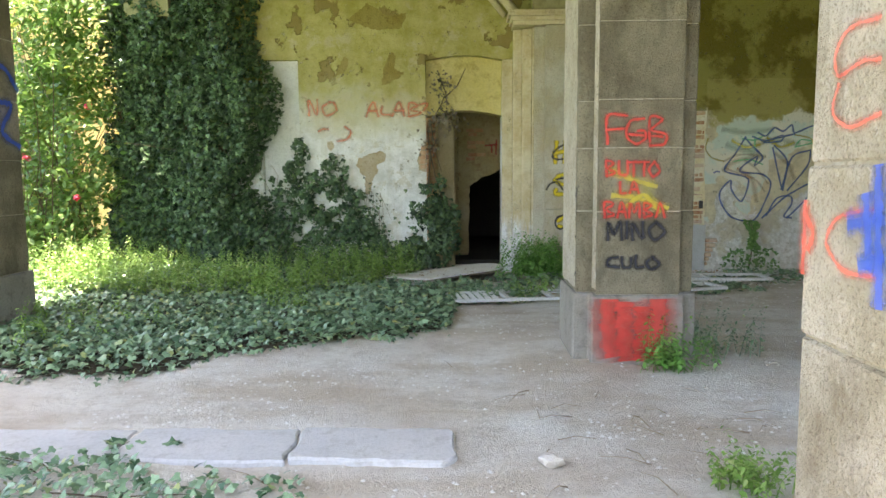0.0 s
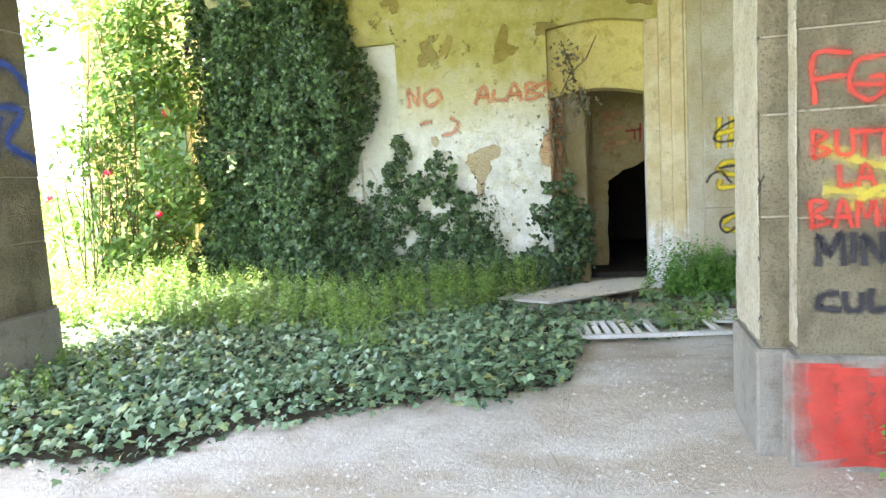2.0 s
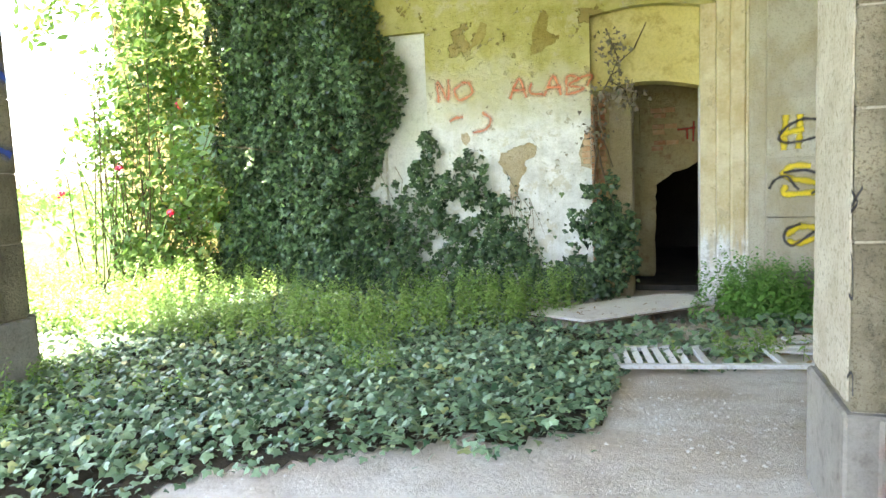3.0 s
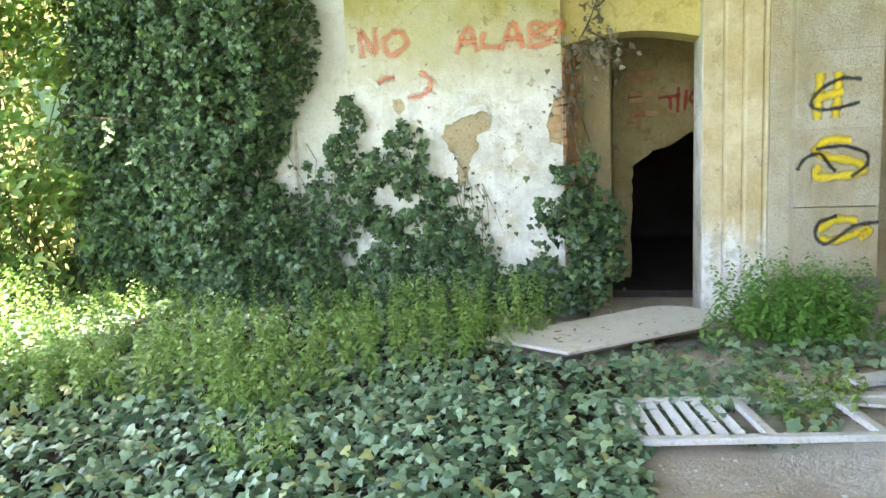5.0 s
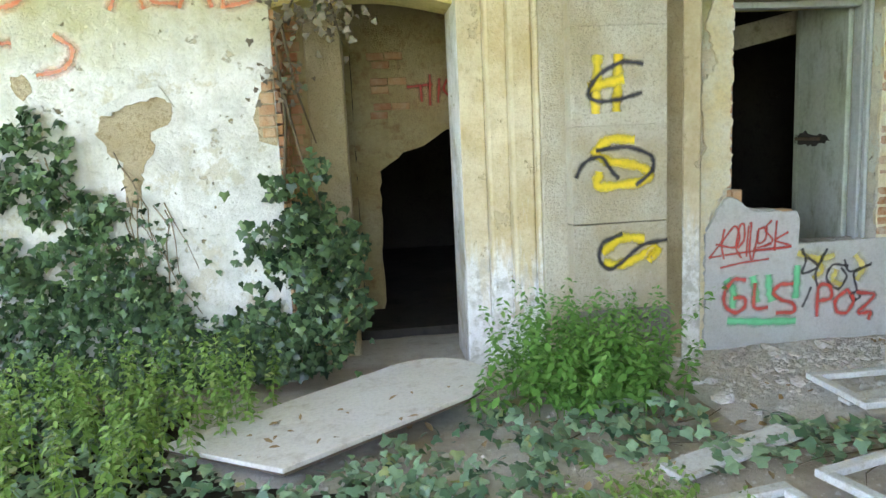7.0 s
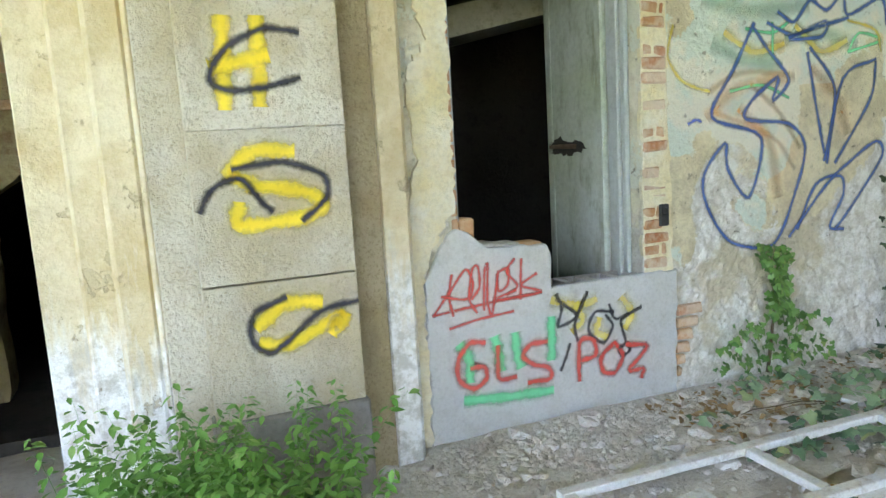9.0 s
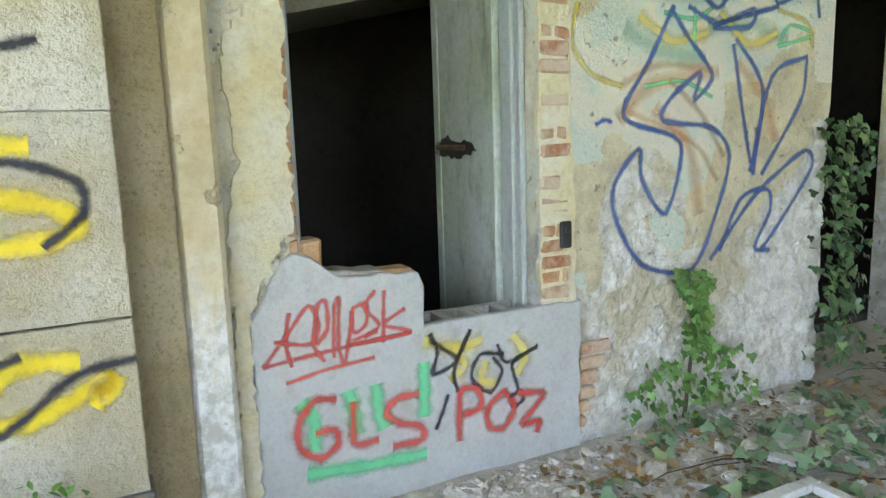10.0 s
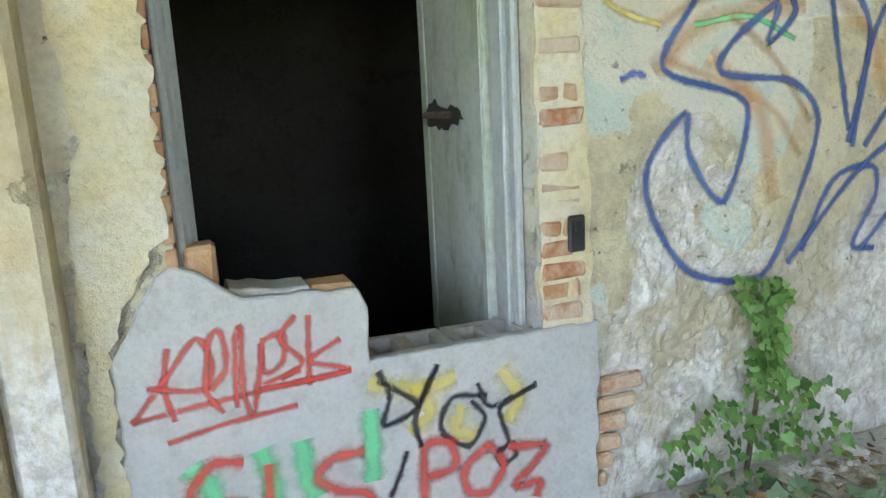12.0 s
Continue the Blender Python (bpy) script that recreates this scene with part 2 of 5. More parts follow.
def spray_mat(name, rgb, strength=0.92):
    """Sprayed paint: thins out towards the edges of a stroke, and lets the grain through."""
    k = Mat(name)
    uv = k.t.nodes.new("ShaderNodeUVMap").outputs[0]
    sp = k.n("ShaderNodeSeparateXYZ")
    k.link(uv, sp.inputs[0])
    d = k.math("ABSOLUTE", k.math("SUBTRACT", sp.outputs[1], 0.5))
    a = k.ramp(k.math("ADD", d, k.math("MULTIPLY", k.math("SUBTRACT", k.noise(70, 5, 0.85), 0.5), 0.55)), 0.5, 0.10)
    a = k.math("MULTIPLY", a, strength)
    k.link(a, k.b.inputs["Alpha"])
    return k.done(k.mix(k.ramp(k.noise(9, 3), 0.3, 0.7), rgb, tuple(min(1, c * 1.35 + 0.02) for c in rgb)), 0.6)


COAT, BRICK_LIMED = coat_mat(), brick_mat("limewashed_brick", 0.45)
WALL, BAY, DIRT, BRICK = wall_mat(), bay_mat(), ground_mat(), brick_mat()
STONE = stone_mat("weathered_sandstone", (0.22, 0.19, 0.13), (0.085, 0.07, 0.042), (0.35, 0.31, 0.22), 75)
STONE_COARSE = stone_mat("coarse_pale_sandstone", (0.42, 0.38, 0.29), (0.16, 0.13, 0.09), (0.62, 0.58, 0.49), 85)
STONE_PALE = stone_mat("pale_pilaster_stone", (0.58, 0.50, 0.34), (0.42, 0.36, 0.25), (0.70, 0.66, 0.56), 60)
STRIP = stone_mat("brown_strip_stone", (0.46, 0.38, 0.22), (0.26, 0.20, 0.11), (0.58, 0.50, 0.34), 80)
PLINTH = mottled("grey_plinth_stone", (0.28, 0.26, 0.23), (0.38, 0.35, 0.30), (0.20, 0.18, 0.16), 2, 50, 0.012)
OCHRE = worn_trim_mat()
LUNETTE = mottled("yellow_niche_plaster", (0.66, 0.55, 0.20), (0.72, 0.63, 0.30), (0.45, 0.33, 0.10), 1.4, 40, 0.006)
CEIL = mottled("vault_plaster", (0.40, 0.37, 0.22), (0.34, 0.30, 0.16), (0.24, 0.21, 0.11), 0.8, 30)
SOFFIT = mottled("inner_soffit_plaster", (0.32, 0.30, 0.24), (0.27, 0.25, 0.18), (0.18, 0.16, 0.11), 1.5, 30)
# Near black: shade painted into the room floors, and rot round the bolt.
SHADE_ROT = mottled("room_shade_and_rot", (0.05, 0.045, 0.04), (0.08, 0.07, 0.06), (0.03, 0.03, 0.025), 1.2, 30)
WHITE_PATCH = mottled("white_render", (0.84, 0.83, 0.79), (0.76, 0.76, 0.73), (0.62, 0.61, 0.56), 2.0, 36, 0.008)
FLAKE = mottled("flaking_cream_plaster", (0.90, 0.88, 0.78), (0.82, 0.71, 0.42), (0.74, 0.64, 0.40), 3.2, 40, 0.012)
OLDWASH = mottled("old_brown_wash", (0.30, 0.23, 0.06), (0.38, 0.31, 0.10), (0.22, 0.16, 0.05), 3, 40, 0.012)
MORTAR = mottled("bare_mortar", (0.52, 0.41, 0.25), (0.60, 0.51, 0.36), (0.38, 0.27, 0.14), 4, 40, 0.012)
LIT_LIME = mottled("lit_face_and_lime", (0.62, 0.57, 0.46), (0.48, 0.42, 0.31), (0.28, 0.24, 0.16), 5, 50, 0.01)
JOINT = mottled("pale_lime_mortar", (0.50, 0.46, 0.37), (0.40, 0.35, 0.26), (0.20, 0.17, 0.11), 5, 50, 0.008)
CEMENT = mottled("grey_cement_render", (0.52, 0.53, 0.52), (0.60, 0.61, 0.60), (0.46, 0.46, 0.44), 1.8, 60, 0.003)
BLOCK = mottled("concrete_block", (0.50, 0.48, 0.45), (0.58, 0.56, 0.52), (0.40, 0.38, 0.35), 5, 70, 0.006)
SLAB = mottled("worn_kerb_stone", (0.56, 0.55, 0.54), (0.62, 0.60, 0.58), (0.44, 0.42, 0.39), 2, 50, 0.004)
# The dimness of the inner rooms is put into this near-black colour.
SHADE_WALL = mottled("shade_dark_plaster", (0.05, 0.046, 0.038), (0.035, 0.032, 0.027), (0.02, 0.018, 0.015), 1.5, 30)
INNER = mottled("inner_plaster", (0.54, 0.47, 0.27), (0.46, 0.36, 0.17), (0.34, 0.20, 0.09), 2.0, 30, 0.02)
GREYWOOD = mottled("grey_painted_wood", (0.50, 0.54, 0.54), (0.44, 0.48, 0.47), (0.34, 0.36, 0.34), 2, 30, 0.004, 0.6, (1, 1, 0.15))
LEAFGREEN = mottled("green_grey_door_paint", (0.54, 0.60, 0.57), (0.44, 0.50, 0.38), (0.28, 0.30, 0.22), 1.5, 30, 0.003, 0.55, (1, 1, 0.3))
WHITEWOOD = mottled("chipped_white_wood", (0.82, 0.82, 0.80), (0.74, 0.74, 0.72), (0.52, 0.48, 0.42), 4, 60, 0.003, 0.6)
BOARD = mottled("dusty_white_board", (0.80, 0.77, 0.71), (0.74, 0.70, 0.63), (0.60, 0.54, 0.45), 2.2, 50, 0.003, 0.8)
EDGE = mottled("dark_board_edge", (0.14, 0.10, 0.07), (0.20, 0.15, 0.10), (0.10, 0.07, 0.05), 3, 40)
RUBBLE = stone_mat("rubble_stone", (0.78, 0.73, 0.67), (0.58, 0.51, 0.43), (0.86, 0.84, 0.80), 40)
PLASTIC = mottled("black_plastic", (0.03, 0.03, 0.035), (0.05, 0.05, 0.05), (0.02, 0.02, 0.02), 8, 60, 0.001, 0.5)
FACADE = mottled("yellow_facade", (0.72, 0.50, 0.20), (0.78, 0.58, 0.28), (0.60, 0.40, 0.16), 0.7, 20)
SHUTTER_GREEN = mottled("green_shutter_paint", (0.05, 0.10, 0.05), (0.07, 0.13, 0.07), (0.03, 0.06, 0.03), 3, 40, 0.003, 0.5)
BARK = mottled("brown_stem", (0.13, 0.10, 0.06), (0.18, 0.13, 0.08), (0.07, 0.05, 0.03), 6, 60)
TWIG = mottled("dry_twig", (0.42, 0.34, 0.24), (0.34, 0.26, 0.18), (0.22, 0.16, 0.10), 6, 60)
IVY = leaf_mat("ivy_leaf", (0.012, 0.036, 0.016), (0.115, 0.205, 0.09), (0.26, 0.38, 0.15), 0.05, 0.32)
IVY_GROUND = leaf_mat("ground_ivy_leaf", (0.05, 0.12, 0.06), (0.28, 0.41, 0.24), (0.46, 0.48, 0.18), 0.06, 0.30)
BRIGHT_IVY = leaf_mat("bright_ivy_leaf", (0.05, 0.15, 0.03), (0.17, 0.34, 0.09), (0.34, 0.46, 0.14), 0.15, 0.35)
WEED = leaf_mat("weed_leaf", (0.15, 0.29, 0.06), (0.33, 0.50, 0.14), (0.54, 0.62, 0.28), 0.35, 0.42)
BUSH = leaf_mat("bush_leaf", (0.10, 0.26, 0.05), (0.22, 0.45, 0.11), (0.38, 0.58, 0.20), 0.3, 0.42)
ROSE_LEAF = leaf_mat("rose_leaf", (0.09, 0.20, 0.04), (0.20, 0.32, 0.08), (0.36, 0.36, 0.08), 0.4, 0.45)
# Dark soil colour that carries the shade under the ivy leaves.
SOIL_SHADE = mottled("dark_soil_shade", (0.045, 0.038, 0.024), (0.075, 0.06, 0.035), (0.03, 0.025, 0.015), 3, 40, 0.03)
DUST = mottled("plaster_dust", (0.86, 0.83, 0.77), (0.80, 0.75, 0.67), (0.62, 0.55, 0.45), 2.5, 45, 0.02)
DEAD = leaf_mat("dead_leaf", (0.30, 0.19, 0.08), (0.42, 0.29, 0.15), (0.50, 0.30, 0.10), 0.1, 0.7)
PETAL = leaf_mat("rose_petal", (0.55, 0.02, 0.06), (0.65, 0.03, 0.10), (0.70, 0.08, 0.14), 0.2, 0.5)


# ---- building blocks ----
def ob_mesh(name, verts, faces, material, parent=None, smooth=False):
    me = bpy.data.meshes.new(name)
    me.from_pydata([tuple(v) for v in verts], [], faces)
    me.materials.append(material)
    if smooth:
        me.shade_smooth()
    ob = new(name, me)
    ob.parent = parent
    return ob


def part(name, bm, material, parent=None, label=""):
    me = bpy.data.meshes.new(name)
    bmesh.ops.recalc_face_normals(bm, faces=bm.faces)
    bm.to_mesh(me)
    bm.free()
    me.materials.append(material)
    ob = new(name, me)
    ob.parent = parent
    if label:
        ob["label"] = label
    return ob


def box_bm(x0, x1, y0, y1, z0, z1, bevel=0.0, bm=None, wob=0.0):
    bm = bm or bmesh.new()
    made = bmesh.ops.create_cube(bm, size=1.0)["verts"]
    for v in made:
        v.co = Vector((x0 + (v.co.x + 0.5) * (x1 - x0), y0 + (v.co.y + 0.5) * (y1 - y0), z0 + (v.co.z + 0.5) * (z1 - z0)))
        if wob:
            v.co += Vector([random.uniform(-wob, wob) for _ in range(3)])
    if bevel:
        bmesh.ops.bevel(bm, geom=list({e for v in made for e in v.link_edges}), offset=bevel, segments=1, affect="EDGES")
    return bm


def prism_bm(outline, axis, a, b, bevel=0.0):
    """A flat outline of (u, v) pushed from a to b along an axis: 'y': (u, ., v); 'z': (u, v, .); 'x': (., u, v)."""
    bm = bmesh.new()
    put = {"y": lambda u, v, w: (u, w, v), "z": lambda u, v, w: (u, v, w), "x": lambda u, v, w: (w, u, v)}[axis]
    fa = bm.faces.new([bm.verts.new(put(u, v, a)) for u, v in outline])
    ext = bmesh.ops.extrude_face_region(bm, geom=[fa])["geom"]
    d = Vector(put(0, 0, b)) - Vector(put(0, 0, a))
    for g in ext:
        if isinstance(g, bmesh.types.BMVert):
            g.co += d
    if bevel:
        bmesh.ops.bevel(bm, geom=list(bm.edges), offset=bevel, segments=1, affect="EDGES")
    return bm


def thing(name, label, category, group="", kind=""):
    return tagged(new(name), label, category, group, kind)


def ragged(pts, step=0.05, amp=0.015, seed=0):
    """A closed outline with its edges broken up unevenly."""
    r = random.Random(seed)
    out = []
    for (x0, y0), (x1, y1) in zip(pts, pts[1:] + pts[:1]):
        n = max(1, int(math.hypot(x1 - x0, y1 - y0) / step))
        for i in range(n):
            f = i / n
            out.append((x0 + (x1 - x0) * f + r.uniform(-amp, amp), y0 + (y1 - y0) * f + r.uniform(-amp, amp)))
    return out


def tube(name, pts, r0, r1, material, parent=None, sides=5):
    """A tapering stem along points."""
    verts, faces = [], []
    pts = [Vector(p) for p in pts]
    for i, p in enumerate(pts):
        d = (pts[min(i + 1, len(pts) - 1)] - pts[max(i - 1, 0)]).normalized()
        a = d.orthogonal().normalized()
        b = d.cross(a)
        r = r0 + (r1 - r0) * i / (len(pts) - 1)
        verts += [p + r * (math.cos(k * math.tau / sides) * a + math.sin(k * math.tau / sides) * b) for k in range(sides)]
    for i in range(len(pts) - 1):
        for k in range(sides):
            q = (k + 1) % sides
            faces.append((i * sides + k, i * sides + q, (i + 1) * sides + q, (i + 1) * sides + k))
    faces += [tuple(range(sides))[::-1], tuple(range((len(pts) - 1) * sides, len(pts) * sides))]
    return ob_mesh(name, verts, faces, material, parent, True)


IVY_LEAF = ([(0, 0.02, 0.06), (0, -0.30, 0), (0.34, -0.42, -0.05), (0.52, -0.05, -0.06), (0.27, 0.10, 0.01), (0, 0.62, -0.08),
             (-0.27, 0.10, 0.01), (-0.52, -0.05, -0.06), (-0.34, -0.42, -0.05)],
            [(0, 1, 2), (0, 2, 3), (0, 3, 4), (0, 4, 5), (0, 5, 6), (0, 6, 7), (0, 7, 8), (0, 8, 1)])
OVAL_LEAF = ([(0, -0.5, 0), (0.24, -0.12, 0.05), (0, 0, -0.02), (-0.24, -0.12, 0.05), (0.19, 0.2, 0.03), (-0.19, 0.2, 0.03), (0, 0.55, -0.08)],
             [(0, 1, 2), (0, 2, 3), (2, 1, 4), (2, 5, 3), (2, 4, 6), (2, 6, 5)])


PEB = ([(0.5, 0, 0), (0, 0.42, 0), (-0.5, 0, 0), (0, -0.4, 0), (0, 0, 0.35)], [(0, 1, 4), (1, 2, 4), (2, 3, 4), (3, 0, 4)])


def leaves(name, pos, nrm, size, shape, material, parent=None, up=None):
    """Many small leaves as one mesh: places, normals and sizes; up: the way their tips point, or at random."""
    tv, tf = np.array(shape[0]), np.array(shape[1])
    pos, nrm, size = np.asarray(pos, float), np.asarray(nrm, float), np.asarray(size, float)
    n = len(pos)
    nrm = nrm / np.linalg.norm(nrm, axis=1, keepdims=True)
    ref = rng.normal(size=(n, 3)) if up is None else np.asarray(up, float) + 0.45 * rng.normal(size=(n, 3))
    ta = np.cross(ref, nrm)
    ta /= np.linalg.norm(ta, axis=1, keepdims=True) + 1e-9
    tb = np.cross(nrm, ta)
    v = (tv[None, :, 0, None] * ta[:, None] + tv[None, :, 1, None] * tb[:, None] + tv[None, :, 2, None] * nrm[:, None]) * size[:, None, None] + pos[:, None]
    f = tf[None] + (np.arange(n) * len(tv))[:, None, None]
    me = bpy.data.meshes.new(name)
    v, f = v.reshape(-1, 3), f.reshape(-1, 3)
    me.vertices.add(len(v))
    me.vertices.foreach_set("co", v.ravel())
    me.loops.add(f.size)
    me.loops.foreach_set("vertex_index", f.ravel().astype(np.int32))
    me.polygons.add(len(f))
    me.polygons.foreach_set("loop_start", np.arange(0, f.size, 3, dtype=np.int32))
    me.update(calc_edges=True)
    if shape is not PEB:
        me.shade_smooth()
    me.materials.append(material)
    ob = new(name, me)
    ob.parent = parent
    return ob


def hills(x, y, s, seed=0):
    return noise.noise(Vector((x * s, y * s, seed * 7.3)))


# ---- ground ----
def ground_z(x, y):
    z = 0.025 * hills(x, y, 0.8) + 0.012 * hills(x, y, 4.0, 1)
    if x < -2.5:
        z += 0.16 * min(1.0, (-2.5 - x) / 1.8)
    return z - 0.012


gx = np.concatenate(([-400, -120, -50, -25, -16], np.arange(-12, 8.01, 0.1), [12, 25, 60, 150, 400]))
gy = np.concatenate(([-400, -120, -40, -15], np.arange(-5, 17.01, 0.1), [22, 40, 90, 200, 400]))
gv = [(x, y, ground_z(x, y) if -13 < x < 9 and -6 < y < 18 else 0.1) for y in gy for x in gx]
nx = len(gx)
gf = [(j * nx + i, j * nx + i + 1, (j + 1) * nx + i + 1, (j + 1) * nx + i) for j in range(len(gy) - 1) for i in range(nx - 1)]
ground = ob_mesh("ground", gv, gf, DIRT, None, True)
tagged(ground, "pale trodden dirt and gravel ground", "ground", kind="structure")

# ---- walls ----
WY, BY = 10.83, 10.70      # the house wall, and the wall of the side bay
TOP = 5.6


def wall(name, label, outlines, y0, y1, material):
    """A wall made of upright prisms in its plane."""
    w = tagged(new(name), label, "wall", kind="structure")
    for o in outlines:
        part("wall_section", prism_bm(o, "y", y0, y1), material, w)
    return w


def rect(x0, x1, z0, z1):
    return [(x0, z0), (x1, z0), (x1, z1), (x0, z1)]


arch = [(0.63 - 1.15 * i / 10, 2.41 + 0.085 * math.sin(math.pi * i / 10)) for i in range(11)]
niche = [(0.64 - 1.18 * i / 10, 3.24 + 0.07 * math.sin(math.pi * i / 10)) for i in range(11)]
house = wall("wall_house", "peeling white and ochre plastered house wall", [
    rect(-2.49, -0.53, -0.2, TOP), rect(-5.3, -3.07, -0.2, TOP), rect(-3.07, -2.49, 3.27, TOP), rect(0.635, 1.3, -0.2, TOP),
    [(0.635, TOP), (-0.53, TOP)] + niche[::-1]], WY, WY + 0.5, WALL)
part("blind_window", prism_bm(rect(-3.07, -2.49, -0.2, 3.27), "y", WY + 0.09, WY + 0.5), WHITE_PATCH, house, "pale recessed blind window panel")
part("niche_panel", prism_bm([(0.635, 3.4), (0.635, 2.41)] + arch + [(-0.53, 2.41), (-0.53, 3.4)], "y", WY + 0.13, WY + 0.5), LUNETTE, house, "yellow recessed panel above the doorway")
bay = wall("wall_bay", "rough ochre and grey plastered bay wall", [
    rect(1.3, 2.44, -0.2, TOP), rect(2.44, 3.53, 2.36, TOP), rect(3.53, 3.70, -0.2, TOP), rect(3.70, 5.5, 2.9, TOP), rect(5.5, 6.9, 2.6, TOP), rect(6.9, 7.6, -0.2, TOP)], BY, BY + 0.55, BAY)
part("wall_section", box_bm(3.70, 5.5, BY + 0.03, BY + 0.55, -0.2, 2.9), BAY, bay)


def fbm(x, z, s, seed):
    return hills(x, z, s, seed) + 0.5 * hills(x, z, s * 2.1, seed + 1) + 0.25 * hills(x, z, s * 4.3, seed + 2)


def layer_at(x, z):
    """Plaster, pale skim and olive wash left on the bay wall at (x, z), each 0 to 1."""
    p = 1.4 * (z - 1.08) + 0.75 * fbm(x, z, 1.6, 21) - 0.25 * (x - 4.3)
    k = 0.9 * fbm(x, z, 1.9, 31) - 0.15 + (0.35 if z > 1.7 else 0)
    w = 1.6 * (z - 2.28) + 0.6 * fbm(x, z, 1.3, 41)
    return [min(1, max(0, 0.5 + 3 * v)) for v in (p, min(k, p), w)]


def rough_coat():
    xs, zs = np.linspace(3.7005, 5.4995, 121), np.linspace(-0.15, 2.899, 200)
    verts, lay = [], []
    for z in zs:
        for x in xs:
            l = layer_at(x, z)
            lump = 0.015 * fbm(x, z, 13, 51) + 0.008 * hills(x, z, 44, 52)
            y = BY + (1 - l[0]) * (0.014 + lump) + l[0] * (0.001 + 0.0012 * fbm(x, z, 3, 53)) - 0.0015 * l[1]
            verts.append((x, max(BY - 0.0015, y), z))
            lay.append(l)
    n = len(xs)
    faces = [(j * n + i, j * n + i + 1, (j + 1) * n + i + 1, (j + 1) * n + i) for j in range(len(zs) - 1) for i in range(n - 1)]
    ob = ob_mesh("rough_coat", verts, faces, COAT, bay)
    ob["label"] = "cream plaster flaking off knobbly grey rough-cast"
    at = ob.data.attributes.new("layer", "FLOAT_VECTOR", "POINT")
    at.data.foreach_set("vector", np.array(lay, dtype=np.float32).ravel())


rough_coat()
# closing walls: far bay side, added to dim it, and the dark rooms behind
east = tagged(new("wall_light_block"), "plain plaster walls added out of view to dim the bay", "wall", kind="structure")
part("wall_section", box_bm(7.94, 8.2, 0.9, 10.695, -0.2, TOP), BAY, east)
part("wall_section", box_bm(7.6, 7.9, 10.7, 11.25, -0.2, TOP), BAY, east)
# Unseen front section, added to keep light off the bay wall.
part("wall_section", box_bm(4.2, 7.12, 1.2, 1.44, -0.2, TOP), BAY, east)
# Rooms coloured near black in place of their shade.
rooms = tagged(new("wall_inner"), "walls of the rooms behind the openings, near black for shade", "wall", kind="structure")
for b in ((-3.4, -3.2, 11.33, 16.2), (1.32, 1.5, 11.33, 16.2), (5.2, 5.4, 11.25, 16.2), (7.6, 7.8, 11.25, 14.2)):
    part("wall_section", box_bm(*b, -0.2, 4.0), SHADE_WALL, rooms)
part("wall_section", box_bm(-3.4, 5.4, 16.2, 16.4, -0.2, 4.0), SHADE_WALL, rooms)
part("wall_section", box_bm(5.4, 7.8, 13.9, 14.1, -0.2, 4.0), SHADE_WALL, rooms)
part("wall_section", box_bm(1.5, 5.2, 13.2, 13.3, -0.2, 3.2), SHADE_WALL, rooms)
fi = tagged(new("floor_inner"), "floor of the inner rooms, near black for shade", "floor", kind="structure")
part("slab", box_bm(1.5, 5.2, 11.26, 16.2, -0.1, 0.06), SHADE_ROT, fi)
part("slab", box_bm(-3.2, 1.32, 11.7, 16.2, -0.1, 0.06), SHADE_ROT, fi)
part("slab", box_bm(5.4, 7.6, 11.27, 13.9, -0.1, 0.06), SHADE_ROT, fi)
cr = tagged(new("ceiling_rooms"), "ceiling of the inner rooms, near black for shade", "ceiling", kind="structure")
part("slab", box_bm(-3.5, 7.9, 11.2, 16.4, 3.2, 3.4), SHADE_WALL, cr)
# the broken inner wall behind the doorway
broken = [(-0.05, -0.2), (-0.05, 3.2), (1.32, 3.2), (1.32, 1.75)] + [(1.1, 1.78), (0.95, 1.70), (0.74, 1.62), (0.55, 1.50), (0.38, 1.46), (0.25, 1.36), (0.16, 1.30), (0.14, 0.6), (0.13, -0.2)]
inner = tagged(new("wall_passage"), "stained plaster passage wall with a broken black opening", "wall", kind="structure")
part("wall_section", prism_bm(ragged(broken, 0.08, 0.012, 3), "y", 12.45, 12.7), INNER, inner)
part("wall_section", box_bm(-0.62, -0.33, 11.34, 11.75, -0.2, 3.2), INNER, inner)
part("pier_stub", box_bm(-0.36, -0.10, 11.30, 11.75, -0.2, 3.2, 0.012, None, 0.006), STRIP, inner, "tan plastered pier stub inside the doorway")
part("wall_section", box_bm(-3.2, -0.05, 12.5, 12.7, -0.2, 3.2), INNER, inner)
# stair soffit in the room behind the window
soffit = part("stair_soffit", prism_bm([(2.2, 1.96), (5.2, 2.62), (5.2, 2.80), (2.2, 2.14)], "y", 11.6, 12.6), SOFFIT)
tagged(soffit, "pale sloping underside of an inner stair", "stair", kind="structure")

# ---- ceiling and arches ----
ceiling = part("ceiling", box_bm(-5.3, 8.3, 0.9, 11.4, TOP, TOP + 0.3), CEIL)
tagged(ceiling, "stained plaster portico ceiling", "ceiling", kind="structure")


def arch_wall(axis, s0, s1, w0, w1, spring=3.85, crown=4.85):
    """The spandrel wall over an arch from s0 to s1, of depth w0 to w1."""
    n = 16
    o = [(s1, TOP), (s0, TOP)]
    for i in range(n + 1):
        a = math.pi * i / n
        o.append((s0 + (s1 - s0) * (0.5 - 0.5 * math.cos(a)), spring + (crown - spring) * math.sin(a)))
    return prism_bm(o, axis, w0, w1)


